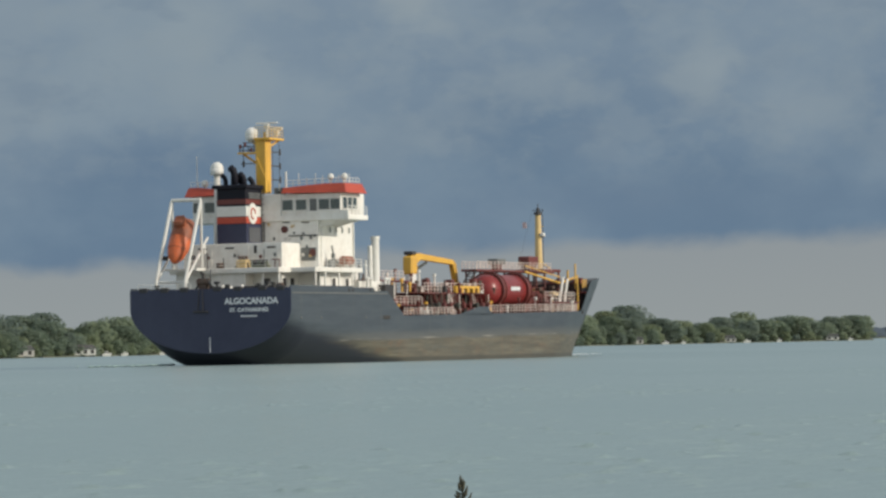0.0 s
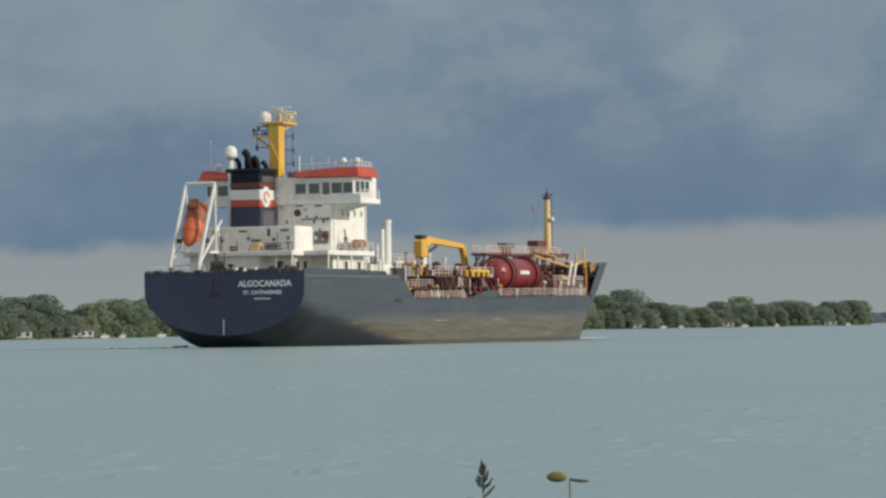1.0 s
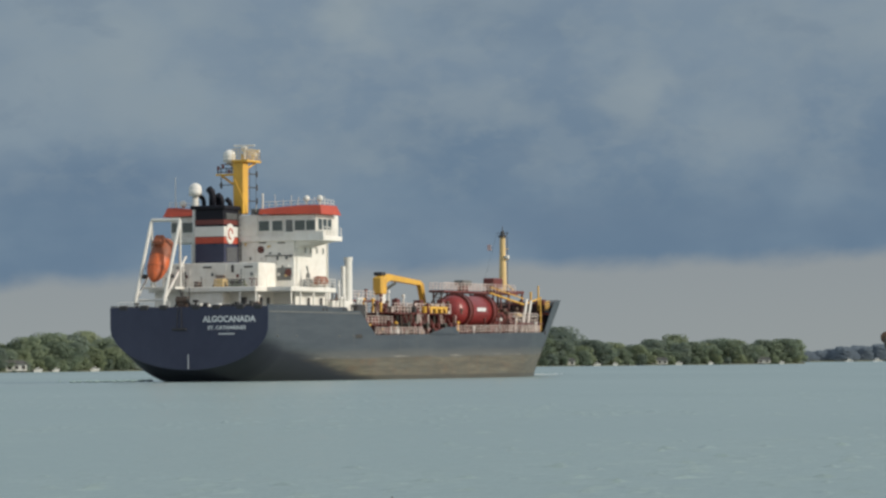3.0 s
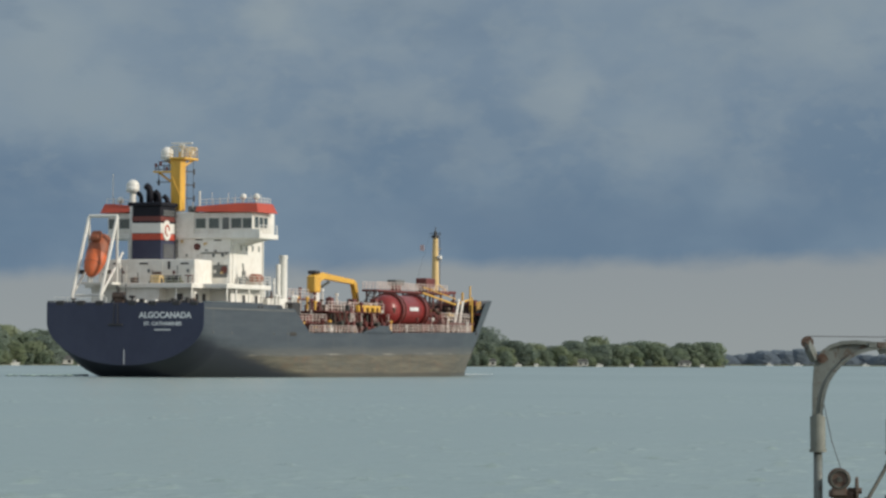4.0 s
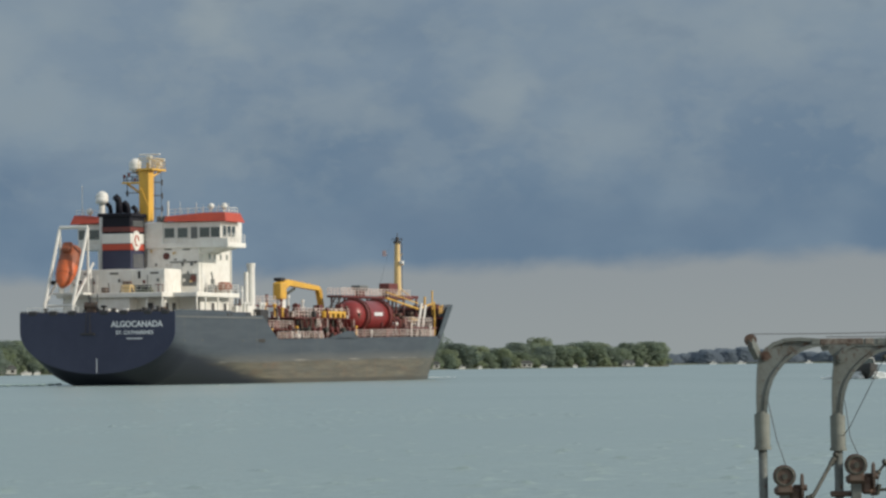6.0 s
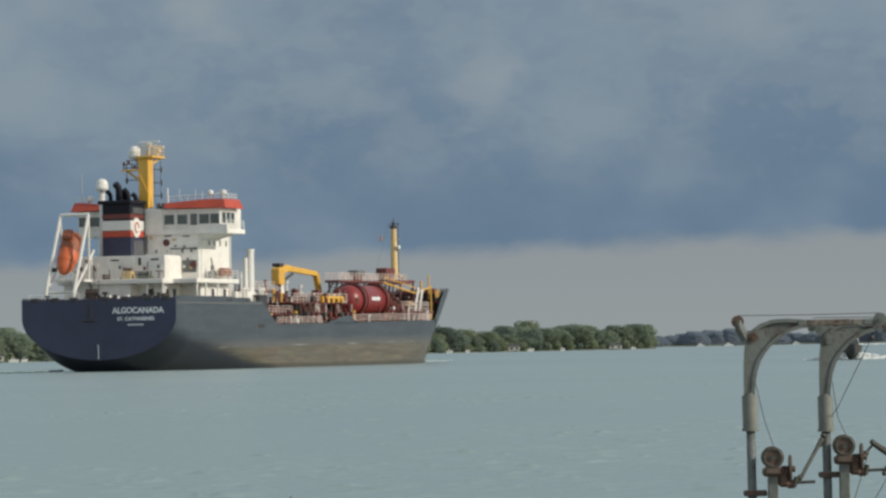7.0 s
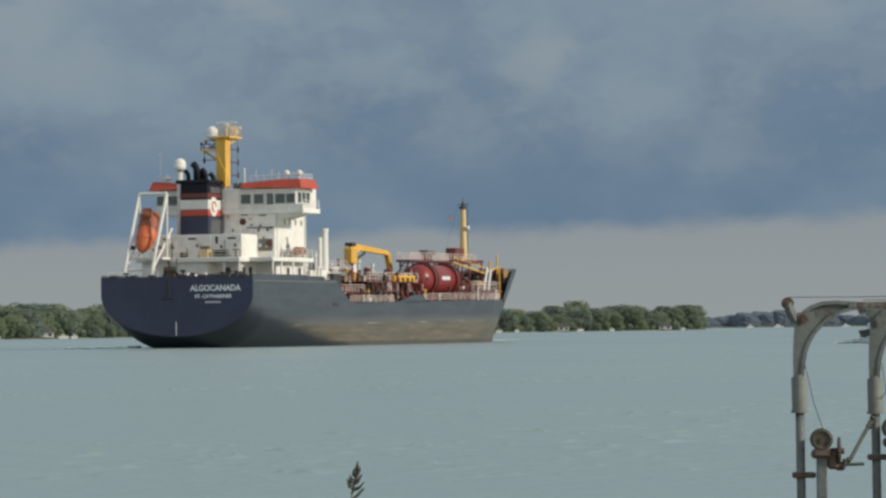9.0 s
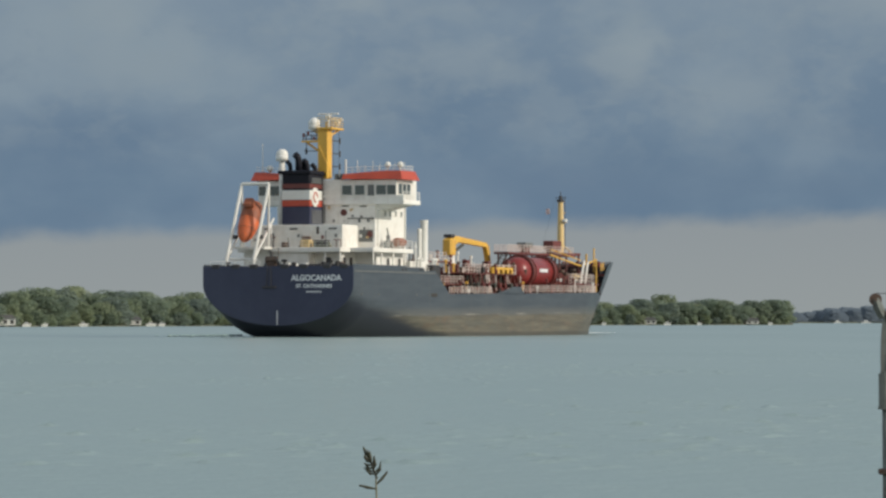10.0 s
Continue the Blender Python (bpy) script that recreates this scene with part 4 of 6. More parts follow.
    rod(bm, (13.6, 5.15, 13.6), (13.6, 5.15, 21.8), 0.36, n=12)
    part("radome", bm, WHITE_CLEAN, ship, "white satellite dome on a pedestal", smooth=True)
    for x, y, z, r in ((16.0, 7.8, 20.85, 0.42), (16.0, -8.05, 21.15, 0.38), (16.3, -9.6, 21.15, 0.40)):
        bm = bmesh.new()
        ball(bm, (x, y, z), r, u=14, v=8)
        rod(bm, (x, y, 19.7), (x, y, z), 0.09, n=6)
        part("satellite_dome", bm, WHITE_CLEAN, ship, "small white dome aerial", smooth=True)
    each_bar("whip_aerial", [((16.0, 8.8, 20.0), (16.0, 8.8, 24.0), 0.05)], WHITE_CLEAN, "tall white whip aerial")
    each_bar("signal_post", [((16.0, -2.45, 19.7), (16.0, -2.45, 21.9), 0.12), ((16.0, -1.6, 19.7), (16.0, -1.6, 20.6), 0.08)], WHITE_CLEAN)
    each_bar("whip_aerial", [((17.0, y, 20.2), (17.0, y, 20.2 + h), 0.035) for y, h in ((-3.6, 1.6), (-4.6, 1.0), (-5.7, 1.5), (-6.6, 1.2), (-8.6, 1.2), (-9.9, 1.3))], WHITE_CLEAN, "thin roof aerials")
    each_bar("whip_aerial", [((17.0, y, 20.2), (17.0, y, 20.2 + h), 0.035) for y, h in ((6.9, 1.0), (9.2, 0.9))], WHITE_CLEAN, "thin roof aerials")


def lifeboat():
    """A free-fall lifeboat, bow down and aft, in its white launching frame."""
    bm = bmesh.new()
    for y in (8.05, 4.45):
        tube(bm, [(3.0, y, 8.0), (3.0, y, 9.3), (5.6, y - 0.9, 18.5)], 0.21, 8)
        tube(bm, [(7.6, y, 10.8), (5.6, y - 0.9, 18.5)], 0.16, 8)
        tube(bm, [(3.2, y, 9.4), (9.2, y, 14.4)], 0.15, 8)
        tube(bm, [(8.4, y, 10.8), (8.4, y, 13.6)], 0.13, 8)
    rod(bm, (5.6, 7.15, 18.6), (5.6, 3.55, 18.6), 0.2, n=8)
    rod(bm, (3.2, 7.7, 9.3), (3.2, 4.15, 9.3), 0.14, n=8)
    rod(bm, (6.3, 7.5, 12.0), (6.3, 4.2, 12.0), 0.1, n=8)
    frame_ob = part("launch_frame", bm, WHITE_CLEAN, ship, "white lifeboat launching frame")
    bm = bmesh.new()
    u, rings = 14, []
    prof = [(0.0, 0.05, 0.05), (0.35, 0.5, 0.5), (1.0, 0.95, 0.85), (2.0, 1.22, 1.1), (3.2, 1.28, 1.2), (4.6, 1.28, 1.25), (5.4, 1.2, 1.15), (5.9, 0.95, 0.8), (6.1, 0.4, 0.35)]
    for s, w, h in prof:
        rings.append([bm.verts.new((s, w * math.cos(k), h * math.sin(k) * (1.15 if math.sin(k) > 0 else 0.9))) for k in (2 * math.pi * j / u for j in range(u))])
    for p, q in zip(rings, rings[1:]):
        for j in range(u):
            bm.faces.new((p[j], q[j], q[(j + 1) % u], p[(j + 1) % u]))
    bm.faces.new(rings[0])
    bm.faces.new(rings[-1])
    bmesh.ops.recalc_face_normals(bm, faces=bm.faces[:])
    boat = part("lifeboat", bm, ORANGE, ship, "orange free-fall lifeboat, bow down", smooth=True)
    boat.matrix_basis = Matrix.Translation((3.7, 6.15, 11.4)) @ Matrix.Rotation(radians(-52), 4, "Y")
    bm = bmesh.new()
    box(bm, 4.2, 5.6, -0.65, 0.65, 1.0, 2.0, 0.25)
    part("conning_tower", bm, BROWN_ORANGE, boat, "brown-orange steering hatch, darkened in colour as if shaded")
    # shell over the upper half, its darker colour standing in for shade
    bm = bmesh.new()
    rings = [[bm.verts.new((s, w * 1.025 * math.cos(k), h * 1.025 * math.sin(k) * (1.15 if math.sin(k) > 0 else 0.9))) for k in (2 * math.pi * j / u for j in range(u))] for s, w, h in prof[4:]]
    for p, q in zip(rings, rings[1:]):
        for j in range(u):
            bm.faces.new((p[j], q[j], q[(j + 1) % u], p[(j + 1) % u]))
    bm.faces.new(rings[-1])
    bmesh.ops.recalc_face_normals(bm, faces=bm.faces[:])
    part("stern_canopy", bm, BROWN_ORANGE, boat, "brown-orange stern shell, darkened in colour as if shaded", smooth=True)
    bm = bmesh.new()
    for x in (1.6, 3.6, 5.1):
        tube(bm, [(x, 1.32 * math.cos(k), 1.3 * math.sin(k)) for k in [i * math.pi / 8 for i in range(-1, 10)]], 0.022, 5)
    part("grab_line", bm, DARK, boat)
    bm = bmesh.new()
    box(bm, 5.0, 7.4, 3.9, 7.9, 10.6, 10.85)
    part("platform", bm, WHITE, frame_ob)
    for y in (4.2, 7.6):
        bm = bmesh.new()
        box(bm, 4.3, 4.9, y - 0.25, y + 0.25, 11.8, 12.3, 0.05)
        part("release_hook", bm, DARK, frame_ob)


def midship():
    deck = 5.4
    # crane: turret, jib laid ahead, knuckle folded down
    bm = bmesh.new()
    rod(bm, (59.6, 0, 5.4), (59.6, 0, 9.4), 0.95, 0.85, n=14)
    crane = part("deck_crane", bm, MAROON, ship, "yellow knuckle-boom deck crane on a red pedestal")
    part("collar", rod(bmesh.new(), (59.6, 0, 9.3), (59.6, 0, 10.6), 0.8, 0.75, n=14), WHITE_CLEAN, crane, "white crane collar")
    part("turret", box(bmesh.new(), 58.7, 60.5, -0.7, 0.7, 10.5, 12.9, 0.25), YELLOW, crane, "yellow crane turret")
    bm = bmesh.new()
    prism(bm, [(58.9, 12.0), (59.6, 13.2), (62.0, 13.25), (73.4, 12.55), (74.6, 12.0), (73.4, 11.95), (62.5, 12.45), (61.0, 12.0)], 0.7)
    part("jib", bm, YELLOW, crane, "yellow crane jib")
    bm = bmesh.new()
    prism(bm, [(73.2, 12.4), (74.6, 12.1), (75.6, 9.2), (74.9, 9.0), (73.9, 11.2)], 0.6)
    part("knuckle", bm, YELLOW, crane, "yellow folded knuckle boom")
    part("cap", box(bmesh.new(), 58.9, 60.3, -0.6, 0.6, 13.0, 13.45, 0.1), DARK, crane)
    bars("ram", [((60.3, 0, 10.9), (65.0, 0, 12.1), 0.18)], IRON, parent=crane, n=8)
    # cylindrical deck tank
    bm = bmesh.new()
    u, rings, r = 32, [], 2.0
    for x, s in ((70.9, 0.05), (71.05, 0.45), (71.4, 0.75), (71.9, 0.92), (72.6, 1), (83.4, 1), (84.1, 0.9), (84.6, 0.6), (84.8, 0.05)):
        rings.append([bm.verts.new((x, -5 + r * s * math.cos(k), 8.55 + r * s * math.sin(k))) for k in (2 * math.pi * j / u for j in range(u))])
    for p, q in zip(rings, rings[1:]):
        for j in range(u):
            bm.faces.new((p[j], q[j], q[(j + 1) % u], p[(j + 1) % u]))
    bm.faces.new(rings[0])
    bm.faces.new(rings[-1])
    bmesh.ops.recalc_face_normals(bm, faces=bm.faces[:])
    tank = part("deck_tank", bm, TANKRED, ship, "glossy dark red cylindrical deck tank", smooth=True)
    for x in (73.9, 83.0):
        bm = bmesh.new()
        rod(bm, (x - 0.6, -5, 8.55), (x + 0.6, -5, 8.55), 2.24, n=32)
        for k in (-0.6, 0.6):
            rod(bm, (x + k - 0.08, -5, 8.55), (x + k + 0.08, -5, 8.55), 2.34, n=32)
        part("ring", bm, MAROON, tank, "raised ring round the tank")
        part("saddle", box(bmesh.new(), x - 0.3, x + 0.3, -6.6, -3.4, 5.4, 7.6), MAROON, tank)
    bm = bmesh.new()
    for i in range(5):
        x = 76.6 + i * 0.66
        box(bm, x, x + 0.6, -7.06, -6.94, 8.5, 8.98, 0.0)
    part("tank_marking", bm, LETTER, tank, "white painted marking")
    # long platform over the tank with its rail
    block("catwalk", 74.0, 103.0, -3.4, -1.2, 11.0, 11.3, MAROON, "red catwalk over the deck tank")
    railing([(74.1, -3.3, 11.3), (102.0, -3.3, 11.3)], 1.0, 1.3, r=0.04, mat=RAILPAINT)
    railing([(74.1, -1.3, 11.3), (102.0, -1.3, 11.3)], 1.0, 1.3, r=0.04, mat=RAILPAINT)
    bars("ladder", [((69.4, -3.2, 8.0), (74.2, -3.2, 11.1), 0.14), ((69.4, -2.4, 8.0), (74.2, -2.4, 11.1), 0.14)] + [((69.4 + i * 0.6, -3.2, 8.0 + i * 0.39), (69.4 + i * 0.6, -2.4, 8.0 + i * 0.39), 0.06) for i in range(8)], DARK, "dark inclined ladder")
    block("hatch_box", 84.6, 87.8, -2.2, -0.8, 12.1, 12.8, GREYDECK, "grey-brown deck box", 0.1)
    block("hatch_trunk", 85.2, 87.2, -1.9, -1.0, 11.2, 12.2, MAROON, "red trunk")
    block("winch_house", 96.0, 99.6, -2.4, -0.8, 12.0, 13.25, MAROON, "dark red winch house", 0.1)
    block("winch_base", 96.6, 99.0, -2.2, -1.0, 11.2, 12.1, MAROON, "red trunk")
    for x in (75, 80, 86, 92, 98):
        each_bar("catwalk_leg", [((x, -1.5, 5.4), (x, -1.5, 11.1), 0.14), ((x, -2.6, 5.4), (x, -2.6, 11.1), 0.14)], MAROON)
    # manifold platform with rails
    block("manifold_platform", 46.5, 66.5, -7.2, 6.5, 7.9, 8.1, MAROON, "red manifold platform")
    railing([(46.6, -7.1, 8.1), (66.4, -7.1, 8.1)], 1.15, 1.1, r=0.05, mat=RAILPAINT)
    railing([(46.6, -7.1, 8.1), (46.6, 4.0, 8.1)], 1.15, 1.3, r=0.04, mat=RAILPAINT)
    railing([(66.4, -7.1, 8.1), (66.4, -1.0, 8.1)], 1.15, 1.3, r=0.04, mat=RAILPAINT)
    gangway = block("gangway", 56.0, 64.0, -7.6, -7.1, 8.62, 8.95, YELLOW, "yellow stowed gangway", 0.06)
    for x in (56.3, 58.2, 60.1, 62.0, 63.6):
        part("foot", box(bmesh.new(), x - 0.3, x + 0.3, -7.6, -7.15, 8.1, 8.64, 0.04), YELLOW, gangway)
    for i, x in enumerate((48, 50, 52, 54.5, 56.5, 58.5, 61, 63, 65)):
        bars("manifold_pipe", [((x, -8.4, 6.5), (x, 2.0, 6.5), 0.24), ((x, -8.5, 6.5), (x, -8.3, 6.5), 0.38), ((x + 0.6, -6.6, 5.4), (x + 0.6, -6.6, 7.9), 0.13), ((x, -7.4, 6.5), (x, -7.4, 7.3), 0.12)], MAROON if i % 3 else IRON, "red cargo manifold pipe", n=8)
    rng = random.Random(5)
    for y in (-4.2, -2.6, -0.8, 1.5, 3.2):
        bars("deck_pipe", [((34, y, 6.1), (108, y, 6.1), rng.uniform(0.14, 0.26))], MAROON, "red pipe along the deck", n=7)
    for x in (37, 40, 43):
        block("deck_locker", x, x + 1.8, -5.6, -3.2, 5.4, 7.4 + 0.3 * (x % 2), MAROON, "red deck locker", 0.08)
    block("stores_house", 34.0, 45.0, -1.5, 6.0, 5.4, 9.6, MAROON, "red deck store", 0.1)
    railing([(33.5, -5.0, 9.6), (45.0, -5.0, 9.6)], 1.1, 1.3, r=0.04, mat=RAILPAINT)
    block("walkway", 33.5, 46.5, -5.2, -3.0, 9.4, 9.6, MAROON, "red raised walkway")
    for x in (34, 38, 42, 46):
        bars("walkway_leg", [((x, -5.0, 5.4), (x, -5.0, 9.5), 0.12)], WHITE)
    block("vent_box", 35.0, 38.0, -2.0, 1.0, 9.6, 11.2, WHITE_CLEAN, "white vent housing", 0.1)
    block("vent_box", 40.5, 43.0, 0.0, 2.0, 9.6, 10.7, WHITE_CLEAN, "white vent housing", 0.1)
    for i in range(26):
        x, y = rng.uniform(34, 104), rng.uniform(-7.6, -1.5)
        if 70 < x < 92 and y > -8 and y < -2:
            y = -8.2
        h = rng.uniform(0.8, 2.2)
        bars("vent_pipe", [((x, y, 5.4), (x, y, 5.5 + h), 0.1), ((x, y, 5.5 + h), (x, y, 5.8 + h), 0.22)], WHITE_CLEAN if i % 3 == 0 else MAROON, "tank vent with a mushroom head", n=8)
    for i in range(8):
        x = 45 + i * 2.6
        bars("vent_riser", [((x, -1.8, 7.9), (x, -1.8, 9.6 + (i % 3) * 0.5), 0.15), ((x, -1.8, 9.7 + (i % 3) * 0.5), (x, -1.8, 10.1 + (i % 3) * 0.5), 0.24)], WHITE_CLEAN if i % 2 else MAROON, n=8)
    for i in range(70):
        x, y = rng.uniform(35, 70), rng.uniform(-8.0, -5.5)
        z, h = rng.choice((5.4, 5.4, 8.1)), rng.uniform(0.5, 1.6)
        mat = (MAROON, MAROON, WHITE_CLEAN, RUSTY, DARK, YELLOW)[i % 6]
        bm = bmesh.new()
        rod(bm, (x, y, z), (x, y, z + h), rng.uniform(0.06, 0.14), n=7)
        if i % 2:
            rod(bm, (x - 0.3, y, z + h), (x + 0.3, y, z + h), 0.16, n=9)
        else:
            box(bm, x - 0.3, x + 0.3, y - 0.25, y + 0.25, z, z + h * 0.5, 0.05)
        part("valve", bm, mat, ship, "deck valve with its hand wheel" if i % 2 else "deck valve on a box")
    for i in range(26):
        x, z = rng.uniform(92, 109), 5.6
        y, h = -rng.uniform(1.5, 5.0), rng.uniform(1.0, 3.8)
        bm = bmesh.new()
        rod(bm, (x, y, z), (x, y, z + h), rng.uniform(0.07, 0.16), n=7)
        box(bm, x - 0.5, x + 0.4, y - 0.3, y + 0.3, z + h - 0.4, z + h, 0.06)
        part("deck_gear", bm, (MAROON, RUSTY, WHITE_CLEAN, DARK, BUFF)[i % 5], ship, "foredeck gear on a post")
    # rails along the ship's side
    run = [(34.0 + i * 2.0, -(half_breadth(34.0 + i * 2.0, 5.5) - 0.35), 5.2 + 0.0088 * i * 2) for i in range(9)]
    railing(run, 0.9, 1.0, r=0.04, lines=3, mat=RAILPAINT)
    run = [(62.0 + i * 2.0, -(half_breadth(62.0 + i * 2.0, 5.6) - 0.35), 5.47 + 0.0088 * i * 2) for i in range(23)]
    railing(run, 1.0, 1.0, r=0.04, lines=3, mat=RAILPAINT)
    run = [(34.0 + i * 4.0, half_breadth(34.0 + i * 4.0, 5.5) - 0.35, 5.5) for i in range(18)]
    railing(run, 1.1, 1.3, r=0.045, mat=RAILPAINT)
    bm = bmesh.new()
    prism(bm, [(50.5, 5.3), (62.6, 5.3), (60.8, 6.35), (58.2, 6.35), (54.5, 5.85)], 0.1, Matrix.Translation((0, -9.8, 0)))
    part("bulwark_plate", bm, HULL, ship, "grey bulwark plate")
    block("cargo_trunk", 45.5, 68.0, -3.2, 6.0, 5.3, 7.7, MAROON, "oxide red cargo trunk", 0.08)
    block("cargo_trunk", 69.0, 105.0, -1.2, 5.0, 5.4, 9.2, MAROON, "oxide red cargo trunk", 0.08)
    # raised walkway forward with white rails
    for y, z in ((-7.0, 6.6),):
        railing([(34.5, y, z), (46.0, y, z)], 1.0, 1.2, r=0.04, mat=RAILPAINT)
        block("side_walkway", 34.3, 46.2, y - 0.1, y + 1.0, z - 0.15, z, MAROON, "red side walkway", 0.02)
        for x in (35, 39, 43):
            bars("walkway_leg", [((x, y + 0.3, 5.1), (x, y + 0.3, z - 0.1), 0.1)], MAROON)
    for i in range(22):
        x, y = rng.uniform(47, 68), rng.uniform(-8.4, -7.4)
        bars("manifold_strut", [((x, y, 5.2), (x + rng.uniform(-1.2, 1.2), y + 0.3, 7.9), rng.uniform(0.05, 0.1))], (MAROON, RAILPAINT, RUSTY)[i % 3], "slim strut below the manifold platform", n=6)
    for i in range(10):
        x = 46.8 + i * 2.0
        block("valve_box", x, x + rng.uniform(0.6, 1.2), -6.6, -5.8, 8.1, 8.1 + rng.uniform(0.7, 1.9), (RAILPAINT, MAROON, RUSTY, GREYDECK)[i % 4], "weathered valve box on the platform", 0.06)
    block("fore_walkway", 90.5, 104.0, -6.6, -5.6, 6.9, 7.1, MAROON, "red side walkway")
    railing([(90.5, -6.6, 7.1), (104.0, -5.8, 7.1)], 1.3, 1.2, r=0.04, mat=RAILPAINT)
    railing([(92.0, -6.0, 5.6), (104.0, -5.4, 5.6)], 1.5, 1.2, r=0.04, mat=RAILPAINT)


def bow():
    # maroon lining inside the bulwark, and the bulkhead under the forecastle
    for side in (1, -1):
        bm = bmesh.new()
        cols = []
        for x in (108.2, 109, 110, 111, 112, 113, 115, 117, 119, 121, 123, 125):
            top = sheer(x) - 0.05
            cols.append([bm.verts.new((x, side * max(0.0, half_breadth(x + 0.3, z) - 0.16), z)) for z in ((5.7, 6.0, (6.0 + top) / 2, top) if x <= 111 else (8.4, 8.6, (8.6 + top) / 2, top))])
        for p, q in zip(cols, cols[1:]):
            for k in range(3):
                bm.faces.new((p[k], p[k + 1], q[k + 1], q[k]))
        part("bulwark_lining", bm, DARKRED, ship, "dark red inside of the bulwark")
    bm = bmesh.new()
    h = half_breadth(111.5, 8) - 0.4
    prism(bm, [(-h, 5.6), (h, 5.6), (h, 9.7), (-h, 9.7)], 0.2, Matrix.Translation((111.0, 0, 0)) @ Matrix.Rotation(math.pi / 2, 4, "Z"))
    part("forecastle_bulkhead", bm, DARKRED, ship, "dark red forecastle bulkhead")
    bm = bmesh.new()
    rod(bm, (106.2, 0, 11.6), (106.2, 0, 19.2), 0.54, 0.38, n=14)
    mast = part("foremast", bm, BUFF, ship, "buff tapered foremast")
    part("mast_head", rod(bmesh.new(), (106.2, 0, 19.1), (106.2, 0, 19.45), 0.62, 0.56, n=10), DARK, mast, "dark mast head platform")
    part("masthead_lamp", rod(bmesh.new(), (106.2, 0, 19.4), (106.2, 0, 20.0), 0.3, 0.22, n=10), DARK, mast, "dark masthead lamp")
    bars("spike", [((106.2, 0, 19.9), (106.2, 0, 20.6), 0.06), ((106.2, 0.8, 19.7), (106.2, -0.8, 19.7), 0.05), ((106.7, -0.5, 12), (106.7, -0.5, 19.1), 0.05), ((106.2, -0.7, 19.4), (106.2, -0.7, 19.85), 0.06)], DARK, parent=mast)
    part("mast_lamp", box(bmesh.new(), 105.7, 106.3, -1.0, -0.4, 16.1, 16.6, 0.1), WHITE_CLEAN, mast, "white mast lamp")
    each_bar("bracket", [((106.2, 0, 15.9), (106.1, -0.9, 16.1), 0.08), ((106.2, 0, 17.4), (106.2, -0.8, 17.5), 0.06), ((106.2, 0, 13.0), (106.2, -1.6, 11.7), 0.12), ((106.2, 0, 13.0), (106.2, 1.6, 11.7), 0.12)], BUFF, parent=mast)
    block("mast_platform", 103.0, 109.4, -2.0, 2.0, 11.25, 11.65, MAROON, "dark red mast platform", 0.08)
    for x, y in ((103.5, -1.8), (103.5, 1.8), (109, -1.8), (109, 1.8)):
        bars("platform_leg", [((x, y, 5.6), (x, y, 11.4), 0.16)], MAROON)
    # a small courtesy flag on its halyard
    bars("halyard", [((106.2, 3.2, 11.6), (106.2, 0.8, 19.7), 0.012)], GREYDECK)
    bm = bmesh.new()
    box(bm, 105.7, 106.2, 1.6, 2.15, 17.3, 18.1)
    for v in bm.verts:
        v.co.y += 0.12 * math.sin(v.co.x * 5 + v.co.z * 2)
    part("flag", bm, FLAGCLOTH, ship, "small faded pink and white flag")
    # pipes and gear along the top of the forecastle
    each_bar("top_pipe", [((103.0, -3.8, 9.9), (124.0, -0.8, 10.2), 0.14), ((104.0, 3.0, 10.0), (122.0, 0.8, 10.2), 0.12), ((103.5, -4.4, 8.2), (110.8, -4.0, 8.2), 0.18), ((103.5, -4.4, 7.2), (110.8, -4.0, 7.2), 0.14)], DARK, "dark pipe over the forecastle", n=7)
    each_bar("stair_rail", [((90.0, -4, 11.1), (103.5, -4, 9.7), 0.14), ((103.5, -4, 9.7), (110.0, -4, 10.6), 0.12), ((90.0, -4, 11.9), (103.5, -4, 10.5), 0.08)], YELLOW, "yellow sloping pipe rail")
    each_bar("derrick_post", [((111.0, -3.5, 8.9), (111.0, -3.5, 12.4), 0.12), ((113.5, -1.5, 8.9), (113.5, -1.5, 11.6), 0.16), ((109.0, -4.5, 5.7), (109.0, -4.5, 10.8), 0.12)], YELLOW, "yellow deck post")
    for x, y in ((113, -2.5), (115, 1.5), (116.5, -1)):
        bm = bmesh.new()
        rod(bm, (x, y - 0.9, 9.8), (x, y + 0.9, 9.8), 0.55, n=12)
        box(bm, x - 0.5, x + 0.5, y - 1.2, y - 0.95, 9.0, 10.5)
        box(bm, x - 0.5, x + 0.5, y + 0.95, y + 1.2, 9.0, 10.5)
        part("windlass", bm, MAROON, ship, "dark red anchor windlass")
    each_bar("sloping_pipe", [((99.0, -5.2, 5.6), (101.4, -5.2, 10.4), 0.2), ((101.6, -5.0, 5.6), (103.6, -5.0, 10.2), 0.2)], WHITE_CLEAN, "pale sloping pipes", n=8)
    block("fore_store", 93.0, 101.5, -3.0, 3.0, 5.5, 8.6, MAROON, "dark red deck store", 0.1)
    railing([(109.0, -5.2, 9.0), (112.5, -4.6, 9.2)], 1.1, 1.0, mat=YELLOW)


stern()
house()
funnel()
aft_mast()
lifeboat()
midship()
bow()


# ---- near bank with the boat-lift davits ----
bm = bmesh.new()
xs, ys = [-70 + 7 * i for i in range(21)], [-60, -40, -20, -10, 0, 6, 10, 14, 18, 22, 26, 29.6, 29.7]
grid = [[bm.verts.new((x, y, (0.27 + 0.05 * math.sin(x * 0.7 + y * 0.4)) if y < 29 else (0.22 if y < 29.65 else -0.9))) for y in ys] for x in xs]
for p, q in zip(grid, grid[1:]):
    for k in range(len(ys) - 1):
        bm.faces.new((p[k], q[k], q[k + 1], p[k + 1]))
